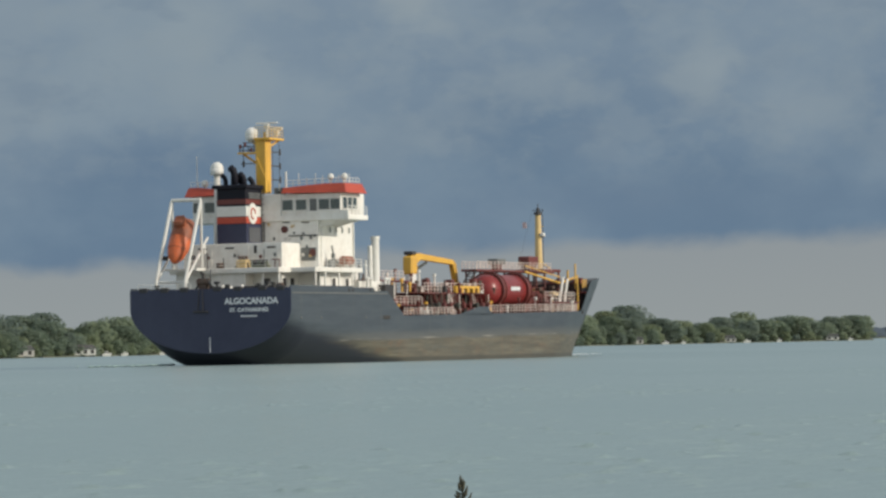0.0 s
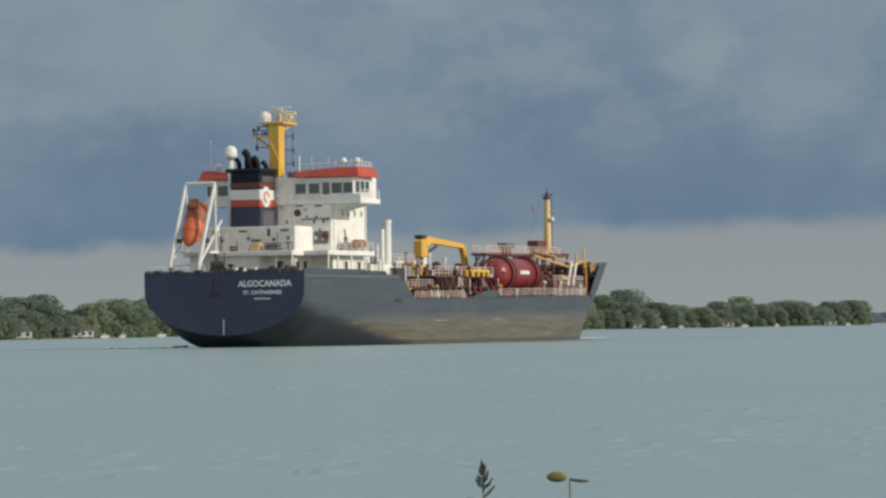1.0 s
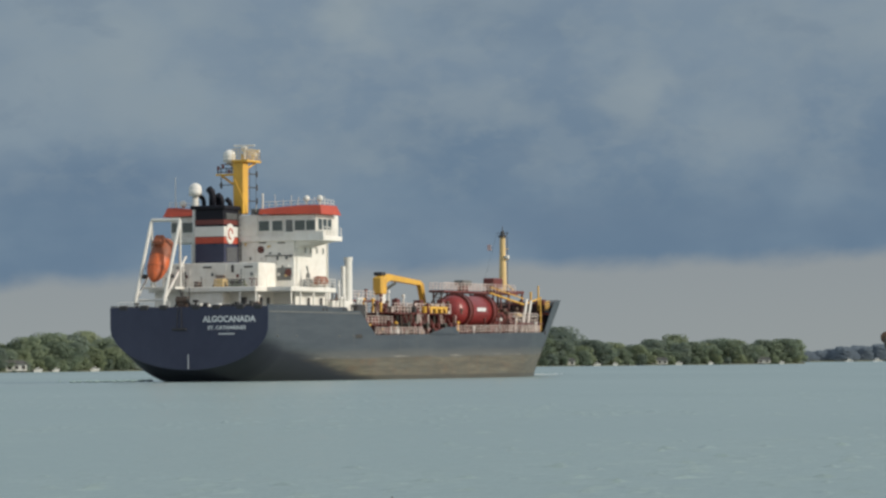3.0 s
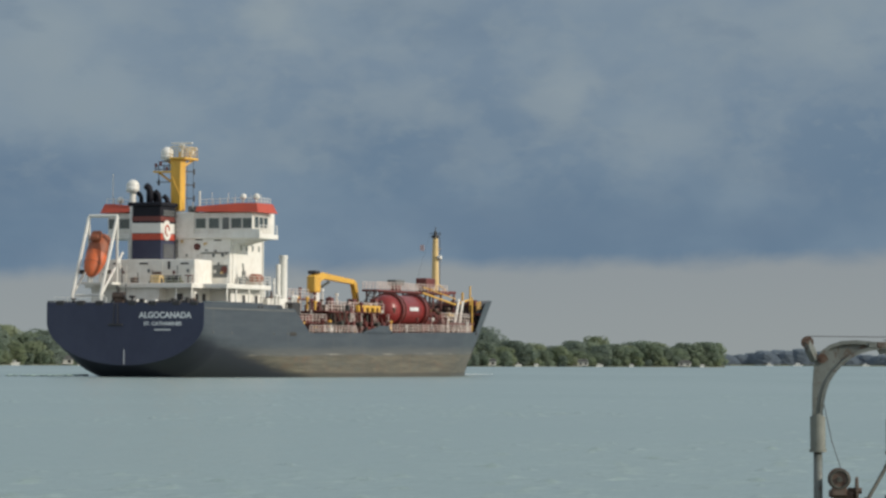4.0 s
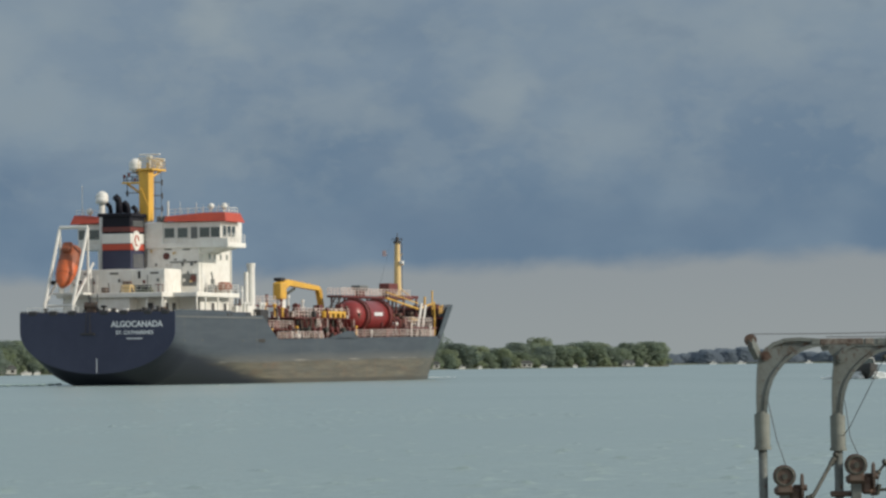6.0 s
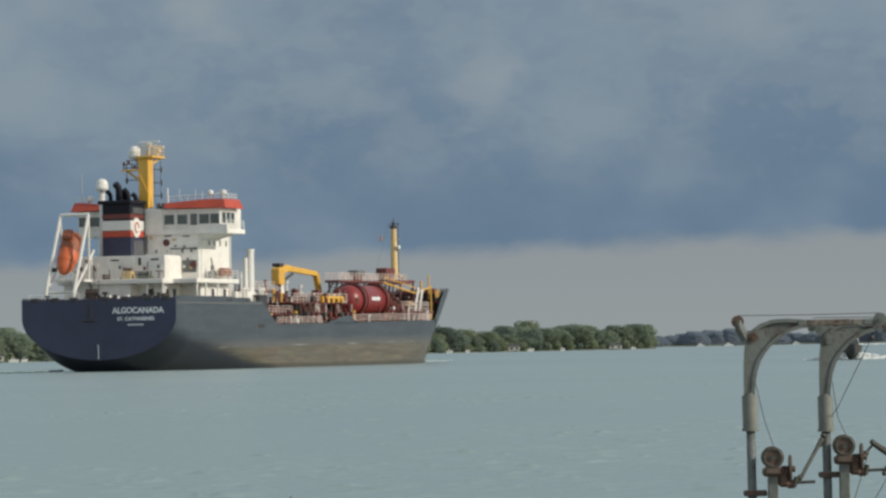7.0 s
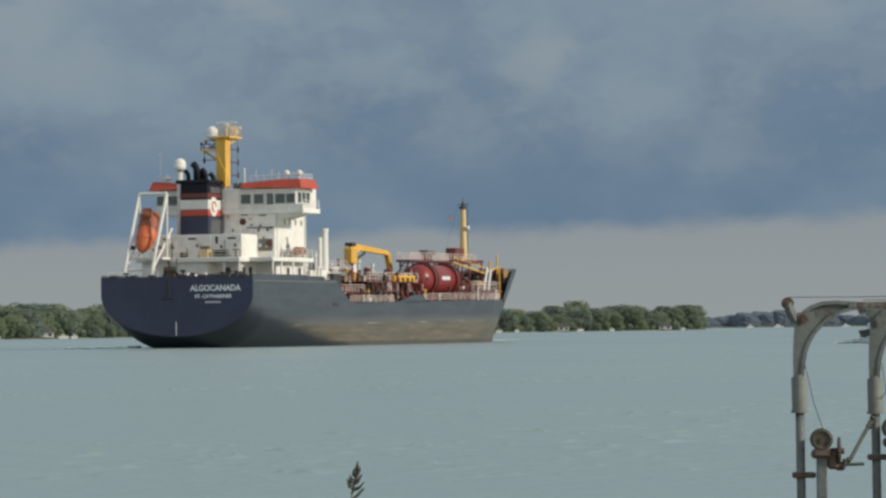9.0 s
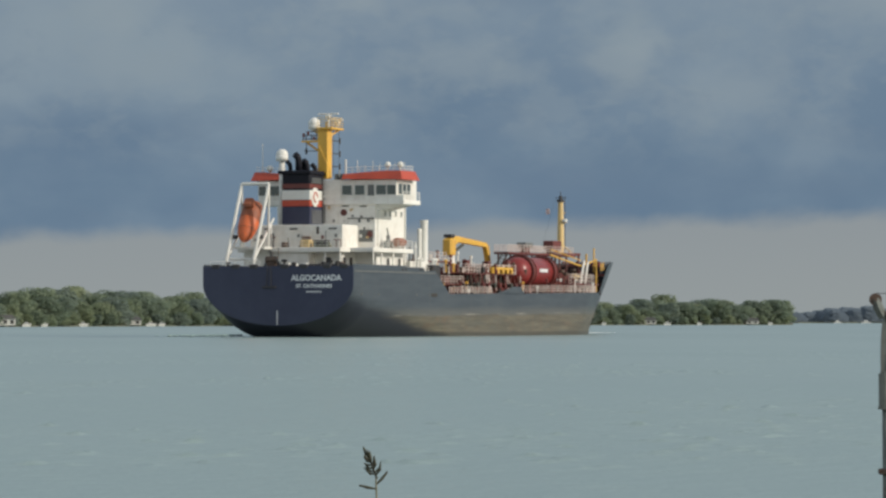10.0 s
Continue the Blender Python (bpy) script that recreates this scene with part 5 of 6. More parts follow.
tagged(part("ground", bm, SHORE, None, "low grassy river bank behind the water's edge"), "", "ground", kind="structure")

DAVIT_Y = 28.0


def davit(m, aft_sheave=True):
    """A cast davit: rooted pipe, sleeve, curved arm with a rusty web, and a sheave at either end. Its post stands at x 0."""
    root = thing("davit", "weathered grey steel boat-lift davit with rusted curved arm", "davit", group="davits of the boat lift")
    bm = bmesh.new()
    tube(bm, [(0.005, 0, 0.15), (0.003, 0, 0.6), (0.0, 0, 1.2)], 0.031, 14)
    part("post", bm, GALV, root, "grey galvanised pipe", smooth=True)
    bm = bmesh.new()
    rod(bm, (0, 0, 1.18), (-0.003, 0, 1.415), 0.053, n=18)
    rod(bm, (0, 0, 1.168), (0, 0, 1.190), 0.060, n=18)
    rod(bm, (-0.003, 0, 1.412), (-0.003, 0, 1.432), 0.040, n=18)
    part("sleeve", bm, SLEEVE, root, "pale grey-green pipe sleeve")
    # the arm: outer and inner edge of the casting
    outer = [(-0.036, 1.42), (-0.038, 1.52), (-0.036, 1.62), (-0.030, 1.72), (-0.020, 1.80), (0.02, 1.862), (0.08, 1.905), (0.16, 1.932), (0.26, 1.938), (0.38, 1.928), (0.60, 1.922), (0.88, 1.926)]
    inner = [(0.028, 1.42), (0.036, 1.50), (0.048, 1.57), (0.075, 1.65), (0.115, 1.715), (0.165, 1.77), (0.225, 1.818), (0.29, 1.852), (0.36, 1.872), (0.44, 1.882), (0.62, 1.878), (0.88, 1.882)]
    bm = bmesh.new()
    n = len(outer)
    if n:
        a = [[bm.verts.new((x, s, z)) for s in (-0.014, 0.014)] for x, z in outer]
        b = [[bm.verts.new((x, s, z)) for s in (-0.014, 0.014)] for x, z in inner]
        for i in range(n - 1):
            bm.faces.new((a[i][0], b[i][0], b[i + 1][0], a[i + 1][0]))
            bm.faces.new((a[i][1], a[i + 1][1], b[i + 1][1], b[i][1]))
            bm.faces.new((a[i][0], a[i + 1][0], a[i + 1][1], a[i][1]))
            bm.faces.new((b[i][0], b[i][1], b[i + 1][1], b[i + 1][0]))
        for k in (0, n - 1):
            bm.faces.new((a[k][0], a[k][1], b[k][1], b[k][0]))
    bmesh.ops.recalc_face_normals(bm, faces=bm.faces[:])
    part("web", bm, CASTING, root, "rusted web of the arm")
    for edge, sign in ((outer, -1), (inner, 1)):
        bm = bmesh.new()
        rows = []
        for i, (x, z) in enumerate(edge):
            j0, j1 = max(i - 1, 0), min(i + 1, n - 1)
            d = Vector((edge[j1][0] - edge[j0][0], 0, edge[j1][1] - edge[j0][1])).normalized()
            nrm = Vector((-d.z, 0, d.x)) * sign
            wide = 0.022 if i > 4 or sign > 0 else 0.012
            p = Vector((x, 0, z))
            rows.append([bm.verts.new(p + nrm * o + Vector((0, y, 0))) for o, y in ((-0.003, -0.034), (wide, -0.034), (wide, 0.034), (-0.003, 0.034))])
        for p, q in zip(rows, rows[1:]):
            for k in range(4):
                bm.faces.new((p[k], p[(k + 1) % 4], q[(k + 1) % 4], q[k]))
        bm.faces.new(rows[0])
        bm.faces.new(rows[-1][::-1])
        bmesh.ops.recalc_face_normals(bm, faces=bm.faces[:])
        part("flange", bm, GALV, root, "grey flange of the arm", smooth=False)
    # grey gusset with its rusty boss
    bm = bmesh.new()
    prism(bm, [(-0.034, 1.425), (0.026, 1.425), (0.034, 1.52), (0.062, 1.63), (0.11, 1.72), (0.15, 1.80), (0.10, 1.865), (0.02, 1.86), (-0.024, 1.80)], 0.05)
    part("gusset", bm, GALV, root, "grey gusset plate")
    bm = bmesh.new()
    rod(bm, (0.025, -0.045, 1.815), (0.025, 0.045, 1.815), 0.034, n=16)
    rod(bm, (0.025, -0.052, 1.815), (0.025, 0.052, 1.815), 0.015, n=10)
    part("boss", bm, RUSTY if aft_sheave else GALV, root, "worn pivot boss")
    for x, z, r in ((-0.075, 1.925, 0.042), (0.905, 1.925, 0.044))[0 if aft_sheave else 1:]:
        bm = bmesh.new()
        rod(bm, (x, -0.040, z), (x, -0.022, z), r, n=20)
        rod(bm, (x, 0.022, z), (x, 0.040, z), r, n=20)
        rod(bm, (x, -0.03, z), (x, 0.03, z), r * 0.72, n=20)
        rod(bm, (x, -0.052, z), (x, 0.052, z), 0.014, n=8)
        part("sheave", bm, RUSTY if x < 0 else GALV, root, "worn grooved sheave")
    if aft_sheave:
        bm = bmesh.new()
        tube(bm, [(-0.075, -0.02, 1.93), (-0.055, -0.02, 1.87), (-0.02, -0.01, 1.80)], [0.03, 0.036, 0.032], 8)
        tube(bm, [(-0.075, 0.02, 1.93), (-0.055, 0.02, 1.87), (-0.02, 0.01, 1.80)], [0.03, 0.036, 0.032], 8)
        part("cheek", bm, GALV, root, "grey cheek holding the sheave")
    else:
        # wide shoulder plate in place of the sheave
        bm = bmesh.new()
        prism(bm, [(-0.10, 1.915), (-0.03, 1.83), (-0.026, 1.70), (0.10, 1.70), (0.16, 1.80), (0.24, 1.88), (0.24, 1.93)], 0.036)
        part("shoulder", bm, GALV, root, "grey shoulder plate")
    bm = bmesh.new()
    prism(bm, [(0.40, 1.886), (0.47, 1.886), (0.45, 1.845), (0.42, 1.842)], 0.03)
    part("lug", bm, GALV, root)
    for x0, x1 in ((0.34, 0.40), (0.40, 0.70), (0.71, 0.77), (0.79, 0.86)):
        bm = bmesh.new()
        box(bm, x0, x1, -0.038, 0.038, 1.886, 1.930, 0.006)
        part("clamp", bm, FLAKED if 0.39 < x0 < 0.75 else GALV, root, "rusted sliding sleeve")
    bm = bmesh.new()
    tube(bm, [(-0.075, 0, 1.967), (0.4, 0, 1.964), (0.905, 0, 1.968)], 0.0028, 5)
    part("top_cable", bm, WIRE, root, "thin steel cable")
    root.matrix_world = m
    return root


post_a = Vector((1.335, DAVIT_Y, 0.0))
davit(Matrix.Translation(post_a))
davit(Matrix.Translation(post_a + Vector((0.548, 0.42, -0.022))), aft_sheave=False)


def winch(m):
    """A hand winch on a short post: flanged drum, worm gear wheel, frame and crank."""
    root = thing("hand_winch", "rusty brown hand winch on a short post", "winch", group="winches of the boat lift")
    bm = bmesh.new()
    box(bm, -0.035, 0.035, -0.045, 0.045, 0.15, 0.90, 0.006)
    part("post", bm, GALV, root, "rust-stained grey square post")
    bm = bmesh.new()
    for y in (-0.07, 0.05):
        rod(bm, (0.0, y, 0.985), (0.0, y + 0.02, 0.985), 0.076, n=28)
    rod(bm, (0.0, -0.06, 0.985), (0.0, 0.06, 0.985), 0.052, n=20)
    part("drum", bm, RUSTY, root, "rusted cable drum")
    bm = bmesh.new()
    tube(bm, [(0.060 * math.cos(k), -0.074, 0.985 + 0.060 * math.sin(k)) for k in [i * 2 * math.pi / 24 for i in range(25)]], 0.009, 6)
    rod(bm, (0, -0.085, 0.985), (0, -0.07, 0.985), 0.02, n=12)
    part("drum_rim", bm, IRON, root, "worn iron rim")
    bm = bmesh.new()
    box(bm, -0.07, 0.075, -0.06, 0.06, 0.855, 0.915, 0.015)
    box(bm, -0.055, 0.05, -0.075, -0.055, 0.87, 0.93, 0.008)
    part("frame", bm, RUSTY, root, "cast winch frame")
    bm = bmesh.new()
    rod(bm, (0.112, 0, 0.905), (0.130, 0, 0.905), 0.090, n=26)
    rod(bm, (0.06, 0, 0.905), (0.155, 0, 0.905), 0.022, n=12)
    for i in range(26):
        k = i * 2 * math.pi / 26
        rod(bm, (0.113, 0.090 * math.cos(k), 0.905 + 0.090 * math.sin(k)), (0.129, 0.090 * math.cos(k), 0.905 + 0.090 * math.sin(k)), 0.007, n=5)
    part("gear_wheel", bm, RUSTY, root, "rusted toothed gear wheel")
    bm = bmesh.new()
    box(bm, 0.035, 0.115, -0.05, 0.05, 0.78, 0.90, 0.02)
    rod(bm, (0.10, 0, 0.80), (0.15, 0, 0.80), 0.03, n=12)
    part("gearbox", bm, RUSTY, root, "dark rusty worm box")
    bm = bmesh.new()
    tube(bm, [(0.14, -0.02, 0.81), (0.20, -0.02, 0.812), (0.29, -0.02, 0.815)], 0.011, 8)
    rod(bm, (0.145, -0.02, 0.78), (0.16, -0.02, 0.85), 0.016, n=8)
    part("crank", bm, IRON, root, "dark iron crank")
    root.matrix_world = m
    return root


wa = winch(Matrix.Translation((1.478, DAVIT_Y - 0.05, 0.0)))
copy_thing(wa, Matrix.Translation((2.000, DAVIT_Y + 0.37, 0.062)))


def lift_gear():
    root = thing("lift_linkage", "dark iron tie bars and clamps between the davits", "tie bar")
    bm = bmesh.new()
    tube(bm, [(1.60, DAVIT_Y - 0.02, 0.79), (1.68, DAVIT_Y, 0.85), (1.85, DAVIT_Y + 0.38, 1.10)], 0.014, 8)
    part("tie_bar", bm, IRON, root, "dark diagonal tie bar")
    for x, y, z in ((1.845, 0.38, 1.085), (1.86, 0.38, 1.12), (1.83, 0.36, 1.06), (1.665, 0.0, 0.84)):
        bm = bmesh.new()
        ball(bm, (x, DAVIT_Y + y, z), 0.022, u=8, v=6)
        part("knuckle", bm, IRON, root)
    for x, y, z in ((1.338, 0.0, 0.74), (1.884, 0.42, 0.845)):
        bm = bmesh.new()
        box(bm, x - 0.06, x + 0.10, DAVIT_Y + y - 0.05, DAVIT_Y + y + 0.05, z - 0.02, z + 0.02, 0.008)
        part("clamp", bm, RUSTY, root, "rusted clamp round the post")
    crank = thing("crank_handle", "dark iron cross-shaped crank handle", "crank")
    bm = bmesh.new()
    tube(bm, [(2.21, DAVIT_Y + 0.5, 1.06), (2.27, DAVIT_Y + 0.5, 1.02), (2.36, DAVIT_Y + 0.5, 0.955), (2.47, DAVIT_Y + 0.5, 0.95)], [0.02, 0.022, 0.026, 0.026], 8)
    tube(bm, [(2.16, DAVIT_Y + 0.5, 0.985), (2.22, DAVIT_Y + 0.5, 1.06)], 0.009, 6)
    tube(bm, [(2.385, DAVIT_Y + 0.5, 1.15), (2.345, DAVIT_Y + 0.5, 1.07), (2.32, DAVIT_Y + 0.5, 1.0)], 0.011, 6)
    tube(bm, [(2.37, DAVIT_Y + 0.5, 0.95), (2.32, DAVIT_Y + 0.5, 0.89), (2.29, DAVIT_Y + 0.5, 0.84)], 0.011, 6)
    part("arm", bm, IRON, crank, "mossy iron arms")
    for x, z in ((2.21, 1.065), (2.385, 1.15), (2.355, 1.09), (2.29, 0.845), (2.165, 0.99), (2.31, 0.88)):
        bm = bmesh.new()
        ball(bm, (x, DAVIT_Y + 0.5, z), 0.02, u=8, v=6)
        part("knob", bm, IRON, crank)
    part("stem", rod(bmesh.new(), (2.46, DAVIT_Y + 0.5, 0.2), (2.46, DAVIT_Y + 0.5, 0.97), 0.03, n=10), IRON, crank)
    for pts in ([(1.375, 0, 1.50), (1.43, -0.02, 1.24), (1.495, -0.05, 1.04)], [(1.93, 0.4, 1.50), (1.965, 0.39, 1.24), (2.02, 0.37, 1.11)], [(2.24, 0.0, 1.90), (2.19, 0.1, 1.80), (1.96, 0.3, 1.32), (1.90, 0.42, 1.22)], [(2.19, 0.5, 1.02), (2.07, 0.45, 0.66), (2.0, 0.42, 0.45)], [(2.33, 0.5, 0.85), (2.18, 0.5, 0.6), (2.1, 0.5, 0.35)]):
        cable = thing("lift_cable", "thin slack steel cable of the boat lift", "cable", group="cables of the boat lift")
        bm = bmesh.new()
        tube(bm, [(x, DAVIT_Y + y, z) for x, y, z in pts], 0.003, 5)
        part("strand", bm, WIRE, cable)
    hook = bmesh.new()
    ball(hook, (2.19, DAVIT_Y + 0.1, 1.80), 0.02, u=10, v=6)
    h = thing("cable_eye", "small dark cable eye", "fitting")
    part("eye", hook, IRON, h)


lift_gear()


# ---- weeds at the water's edge ----
WEED_STEM = surface("dry_weed_stem", ((0.22, 0.21, 0.12), (0.15, 0.12, 0.07)), 0.8, grain=40)
WEED_HEAD = surface("weed_seed_head", ((0.082, 0.076, 0.050), (0.045, 0.050, 0.030)), 0.85, grain=60)
WEED_LEAF = surface("yellowing_leaf", ((0.24, 0.20, 0.05), (0.13, 0.12, 0.04)), 0.6, grain=40, stain=12)


weed = thing("weed", "tall dry weed with a dark seed head at the water's edge", "weed")
part("stem", tube(bmesh.new(), [(0, 0, 0), (0.004, 0, 0.5), (-0.003, 0, 0.95), (0.0, 0, 1.12), (0.0, 0, 1.164)], [0.006, 0.005, 0.0032, 0.0022, 0.0018], 6), WEED_STEM, weed, "straw-coloured stem")
rng = random.Random(8)
seed_head = part("seed_head", tube(bmesh.new(), [(0, 0, -0.006), (0.002, 0, 0.03), (0.0, 0, 0.066)], [0.0026, 0.0024, 0.0010], 6), WEED_HEAD, weed, "dark nodding seed head")
for i in range(17):
    s = i / 16
    a = (-1) ** i * (1.0 - 0.75 * s) + rng.uniform(-0.3, 0.3)
    z = 0.002 + 0.056 * s
    long = 0.030 * (1 - 0.55 * s) * rng.uniform(0.7, 1.2)
    turn = rng.uniform(-0.5, 0.5) * long
    bm = bmesh.new()
    tube(bm, [(0.001, 0, z), (math.sin(a) * long * 0.55, turn * 0.6, z + math.cos(a) * long * 0.35), (math.sin(a) * long * 0.9, turn, z + math.cos(a) * long * 1.0)], [0.0014, 0.0034, 0.0010], 6)
    part("spikelet", bm, WEED_HEAD, seed_head, "dark brown spikelet")
for x, z, dx, dz in ((0.0, 1.144, 0.026, 0.028), (0.0, 1.134, -0.038, 0.009)):
    bm = bmesh.new()
    tube(bm, [(x, 0, z), (x + dx * 0.5, 0, z + dz * 0.42), (x + dx, 0, z + dz)], [0.0018, 0.0036, 0.0022], 6)
    part("leaf", bm, WEED_HEAD, weed, "narrow dark leaf")

sprig = thing("leafy_sprig", "bent green sprig with one yellowing leaf", "weed")
part("stem", tube(bmesh.new(), [(0, 0, 0), (0.005, 0, 0.6), (0.0, 0, 1.165)], [0.005, 0.004, 0.002], 6), WEED_STEM, sprig, "green stem")
bm = bmesh.new()
ball(bm, (-0.028, 0, 1.171), 0.024, 0.006, 0.012, 12, 6)
part("leaf", bm, WEED_LEAF, sprig, "yellowing broad leaf", smooth=True)
bm = bmesh.new()
tube(bm, [(0, 0, 1.165), (0.024, 0, 1.161), (0.042, 0, 1.161)], [0.003, 0.004, 0.002], 6)
part("bud", bm, WEED_HEAD, sprig)


# ---- small craft ----
def motorboat():
    """A dark open motorboat running bow-on, with its windscreen; x across, y astern."""
    root = thing("motorboat", "small dark-hulled motorboat throwing white spray", "boat")
    bm = bmesh.new()
    rows = []
    for y, w, keel, top in ((-2.2, 0.05, 0.55, 1.05), (-1.7, 0.5, 0.2, 1.0), (-0.8, 0.85, -0.1, 0.95), (0.6, 1.0, -0.15, 0.88), (2.2, 0.98, -0.15, 0.85)):
        rows.append([bm.verts.new(p) for p in ((-w, y, top), (-w * 0.85, y, (top + keel) / 2), (0, y, keel), (w * 0.85, y, (top + keel) / 2), (w, y, top), (0, y, top + 0.04))])
    for a, b in zip(rows, rows[1:]):
        for k in range(6):
            bm.faces.new((a[k], a[(k + 1) % 6], b[(k + 1) % 6], b[k]))
    bm.faces.new(rows[0])
    bm.faces.new(rows[-1][::-1])
    bmesh.ops.recalc_face_normals(bm, faces=bm.faces[:])
    part("hull", bm, DARK, root, "black boat hull")
    bm = bmesh.new()
    prism(bm, [(-0.75, 0.9), (0.75, 0.9), (0.6, 1.42), (-0.6, 1.42)], 0.06, Matrix.Translation((0, -0.3, 0)))
    part("windscreen", bm, GLASSDARK, root, "dark windscreen")
    bars("screen_frame", [((-0.75, -0.34, 0.9), (-0.6, -0.34, 1.42), 0.035), ((0.75, -0.34, 0.9), (0.6, -0.34, 1.42), 0.035), ((-0.6, -0.34, 1.42), (0.6, -0.34, 1.42), 0.035)], WHITE_CLEAN, "pale screen frame", parent=root)
    part("engine", box(bmesh.new(), -0.3, 0.3, 2.1, 2.7, 0.4, 1.35, 0.1), WHITE_CLEAN, root, "white outboard engine")
    for side in (-1, 1):
        bm = bmesh.new()
        rng = random.Random(3 + side)
        for i in range(230):
            s = rng.random() ** 1.4
            x = side * (0.5 + (1.9 if side < 0 else 3.7) * s)
            y = -1.2 + 3.0 * s + rng.uniform(-0.3, 0.6)
            r = rng.uniform(0.03, 0.09)
            ball(bm, (x, y, 0.05 + (0.46 * (1 - s) ** 1.1) * rng.random() ** 1.6), r * rng.uniform(2, 5), r, r * 0.8, 6, 4)
        part("spray", bm, FOAM, root, "white spray thrown aside")
    return root


boat = motorboat()
boat.scale = (1.4, 1.4, 1.4)


def foam_streak(name, label, spots, seed, size, mat=FOAM):
    root = thing(name, label, "foam")
    rng = random.Random(seed)
    bm = bmesh.new()
    for x, y, n, lx, ly in spots:
        for _ in range(n):
            r = rng.uniform(0.4, 1.0) * size
            ball(bm, (x + rng.uniform(-lx, lx), y + rng.uniform(-ly, ly), 0.03), r * 2.2, r, r * 0.36, 6, 4)
    part("froth", bm, mat, root)
    return root


bow_wave = foam_streak("bow_wave", "low white bow wave curling from the ship's stem", [(118.5, -1.0, 40, 0.9, 0.7), (114, -3.2, 40, 3, 0.7), (120, -3.0, 14, 1.5, 0.8)], 2, 0.12)
tagged(bow_wave.children[0], "", kind="stuff")
# mounds of water added to draw the dark line beside the stern
stern_wash = foam_streak("stern_wash", "low water mounds added for a dark line off the stern", [(0.0, 8.6, 60, 4, 2.4), (-8.0, 8.0, 40, 5, 3)], 9, 0.38, WATER)
tagged(stern_wash.children[0], "", kind="stuff")
far_wake = foam_streak("far_wake", "white wake of a boat on the far water", [(polar(4.55, 1900).x, polar(4.55, 1900).y, 150, 9, 1.5)], 6, 1.1)


# ---- houses and boats along the far bank ----
def cottage(name, az, wide, high, wall_mat, roof_mat, label, back=3.0, group="waterside buildings"):
    root = thing(name, label, "boathouse", group=group)
    w, d = wide / 2, 3.0
    bm = bmesh.new()
    box(bm, -w, w, -d, d, 0, high, 0.03)
    part("wall", bm, wall_mat, root)
    bm = bmesh.new()
    prism(bm, [(-w - 0.4, high), (w + 0.4, high), (w * 0.75, high + 1.3), (-w * 0.75, high + 1.3)], 2 * d + 0.8)
    part("roof", bm, roof_mat, root, "grey shingled roof")
    k = max(2, int(wide / 2.2))
    for i in range(k):
        x = -w + wide * (i + 0.5) / k
        part("opening", box(bmesh.new(), x - 0.55, x + 0.55, -d - 0.06, -d + 0.05, high * 0.25, high * 0.8), DARK, root, "dark window opening")
    root.matrix_world = Matrix.Translation(polar(az, shore_distance(az) + back, 0.3)) @ Matrix.Rotation(-radians(az), 4, "Z")
    return root


def moored_boat(az, long, label, dist=None, high=1.2):
    root = thing("moored_boat", label, "boat", group="boats along the far bank")
    bm = bmesh.new()
    prism(bm, [(-long / 2, 0.65), (long / 2, 0.9), (long * 0.38, -0.2), (-long * 0.46, -0.2)], 2.2)
    part("hull", bm, WHITE_CLEAN, root)
    part("cabin", box(bmesh.new(), -long * 0.25, long * 0.12, -0.8, 0.8, 0.7, 0.9 + high, 0.1), WHITE_CLEAN, root)
    part("glazing", box(bmesh.new(), -long * 0.2, long * 0.13, -0.83, 0.83, 0.98, 1.22), GLASSDARK, root)
    root.matrix_world = Matrix.Translation(polar(az, dist or shore_distance(az) - 5)) @ Matrix.Rotation(-radians(az), 4, "Z")


ROOF = surface("grey_shingle", ((0.16, 0.155, 0.15), (0.10, 0.10, 0.10)), 0.85, grain=3)
SIDING = surface("pale_siding", ((0.62, 0.60, 0.55), (0.5, 0.48, 0.44)), 0.7, grain=2)
for az, w, h, mat in ((-9.75, 9, 2.2, WHITE_CLEAN), (-7.95, 8, 1.8, SIDING), (-10.6, 8, 2.2, SIDING), (-0.62, 7, 1.8, SIDING), (0.85, 6, 1.6, SIDING), (-1.9, 5, 1.8, SIDING)):
    cottage("boathouse", az, w, h, mat, ROOF, "pale waterside boathouse below the trees", rng.uniform(0.5, 2.5))
for az, l in ((-9.4, 3.2), (-9.15, 2.6), (-8.6, 3.4), (-7.65, 4), (-7.5, 2.6), (-1.5, 3.2), (-1.25, 2.4), (-0.35, 3.4), (0.1, 2.4), (1.1, 2.4)):
    moored_boat(az, l, "small white boat moored at the far bank", high=0.5)
for az, l in ((2.45, 9), (2.05, 7), (3.4, 7)):
    moored_boat(az, l, "white boat off the distant bank", 3400, 1.2)


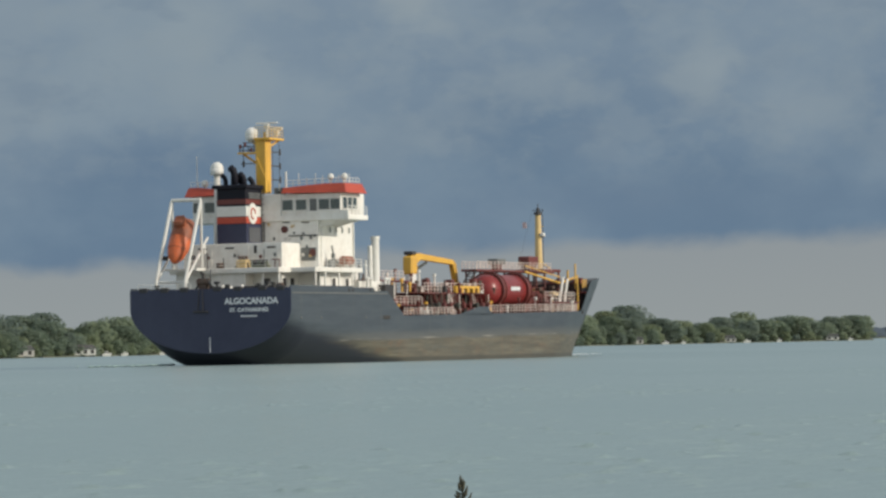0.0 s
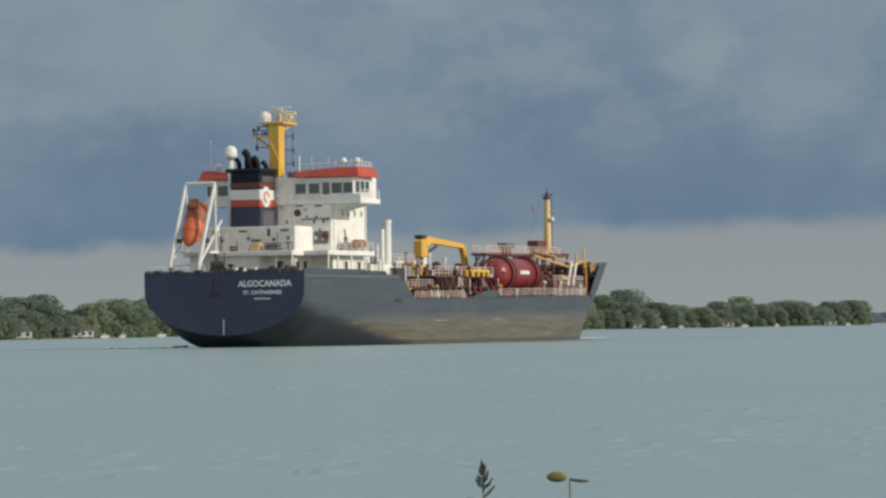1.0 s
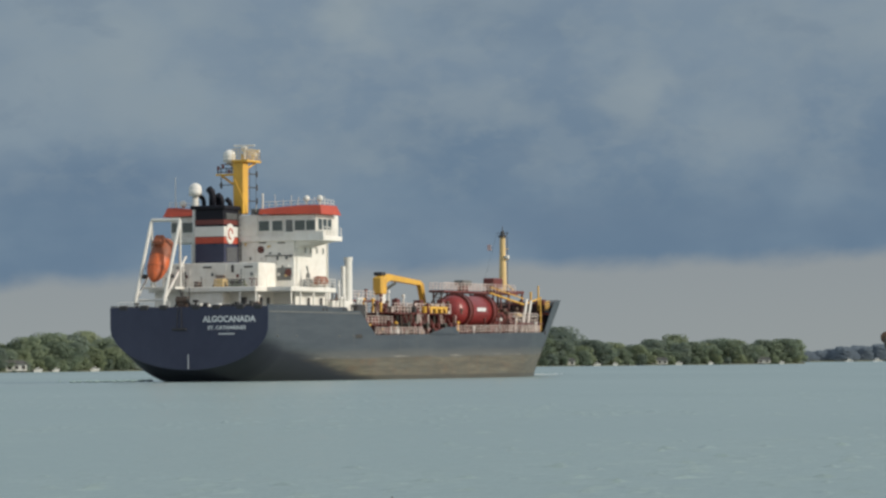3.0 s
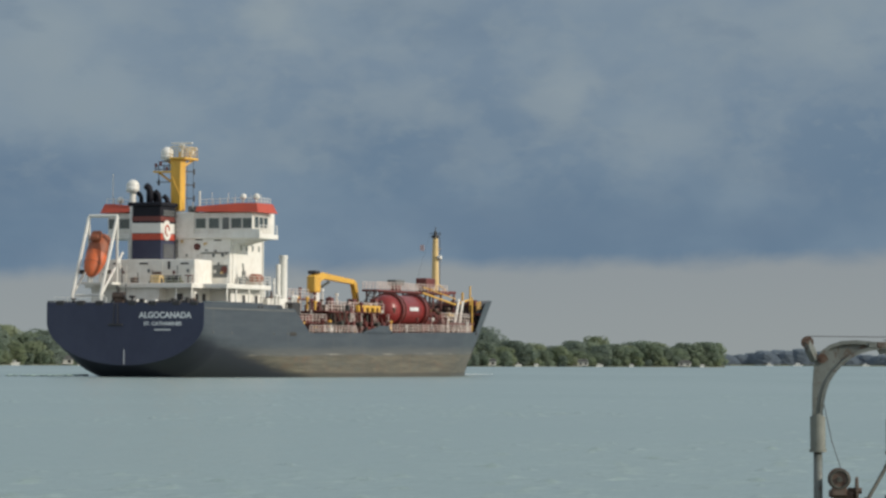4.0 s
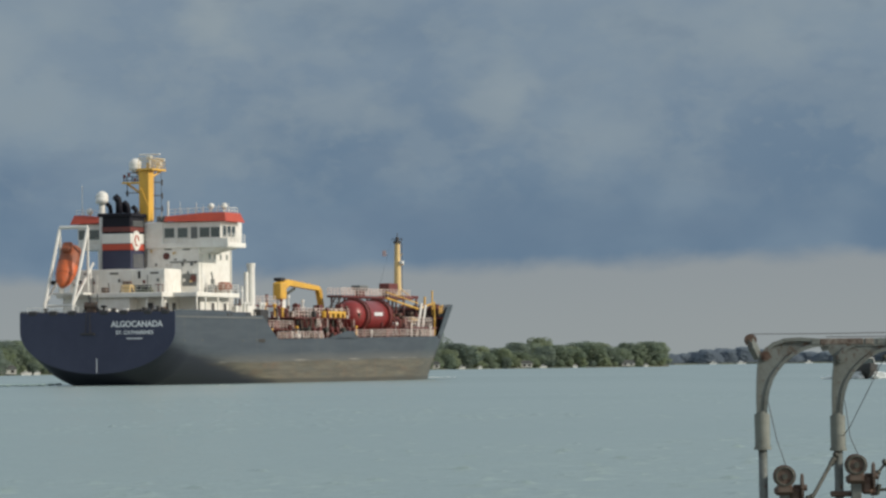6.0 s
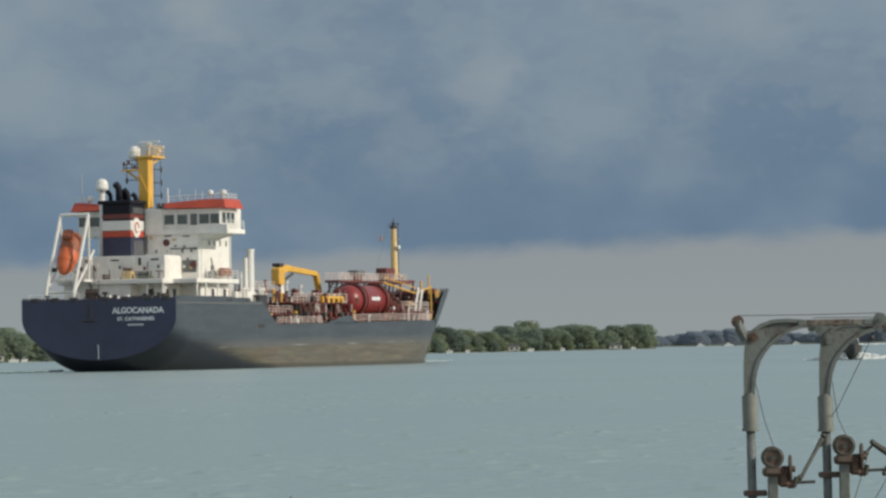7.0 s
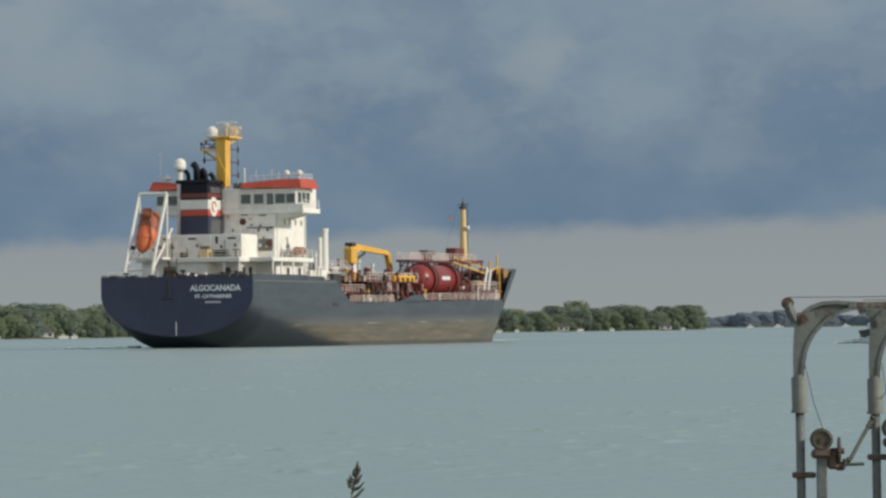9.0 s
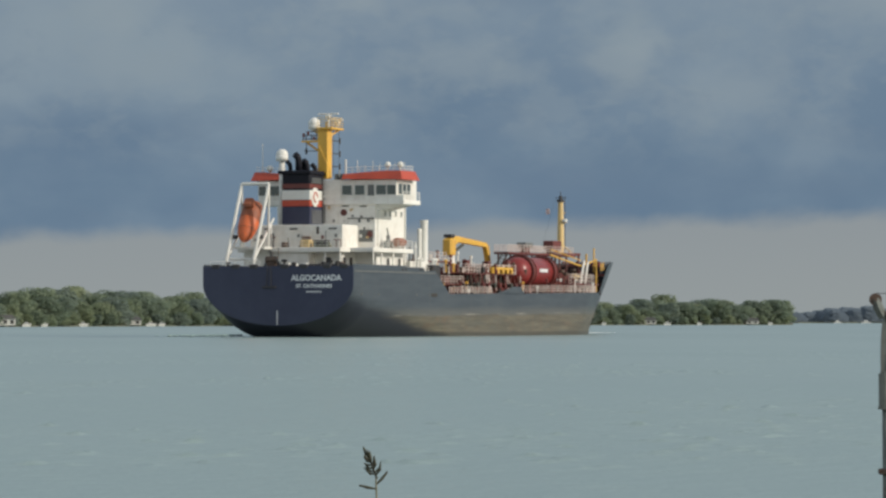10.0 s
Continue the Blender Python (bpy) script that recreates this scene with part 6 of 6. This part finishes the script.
WEED_SWAY = ((0.0, -2.2, 11.6), (0.5, -2.2, 12.7), (1.0, 0.4, 12.6), (1.5, 0.2, 24.0), (2.0, -0.4, 21.4), (2.2, -0.2, 13.4), (3.0, -2.0, 12.7), (3.6, -3.0, 13.4), (4.3, -2.6, 15.5), (5.0, -0.4, 10.1), (5.6, 0.0, 15.5), (7.0, 2.5, 17.9), (7.8, 3.5, 17.1), (8.3, 3.1, 12.7), (8.6, 3.1, 12.7), (9.0, 4.4, 10.7), (9.5, 4.2, 21.8), (10.0, -1.75, 0))


def motions():
    a = radians(HEADING)
    rows = []
    for i in range(21):
        t = i * 0.5
        s = SHIP_SPEED * (t - 4.5)
        rows.append((t, Matrix.Translation((-56.784 + math.sin(a) * s, 465.03 + math.cos(a) * s, 0)) @ Matrix.Rotation(math.pi / 2 - a, 4, "Z")))
    walk(ship, rows)
    walk(bow_wave, rows)
    walk(stern_wash, rows)
    # the motorboat comes on, bearing slowly across
    walk(boat, [(t, Matrix.Translation(polar(az, d)) @ Matrix.Rotation(radians(8), 4, "Z")) for t, az, d in ((0.0, 4.50, 430), (2.5, 4.36, 415), (4.5, 4.24, 402), (7.0, 4.12, 387), (7.5, 4.09, 384), (8.5, 3.93, 378), (10.0, 3.80, 369))])
    # weeds sway about their roots, angles set to fit the camera's view
    base = polar(-4.25, 9.0, 0.27)
    walk(weed, [(t, Matrix.Translation(base) @ Matrix.Rotation(radians(tilt), 4, "Y") @ Matrix.Rotation(radians(-lean), 4, "X")) for t, tilt, lean in WEED_SWAY])
    walk(seed_head, [(t, Matrix.Translation((0, 0, 1.162)) @ Matrix.Rotation(radians(nod), 4, "Y")) for t, nod in ((0.0, -3), (1.0, -4), (5.0, -6), (8.0, 4), (8.5, 9), (9.0, 6), (9.5, 0), (10.0, -22))])
    base = polar(-2.86, 9.0, 0.27)
    walk(sprig, [(t, Matrix.Translation(base) @ Matrix.Rotation(radians(tilt), 4, "Y")) for t, tilt in ((0.0, 32), (0.6, 26), (0.8, 9), (0.9, 3), (1.0, 0), (1.1, 6), (1.4, 24), (3.0, 30), (6.0, 27), (10.0, 31))])
    # the river runs slowly past
    walk(water, [(t, Matrix.Translation((0.22 * t, 0.12 * t, 0))) for t in (0.0, 2.5, 5.0, 7.5, 10.0)])


motions()
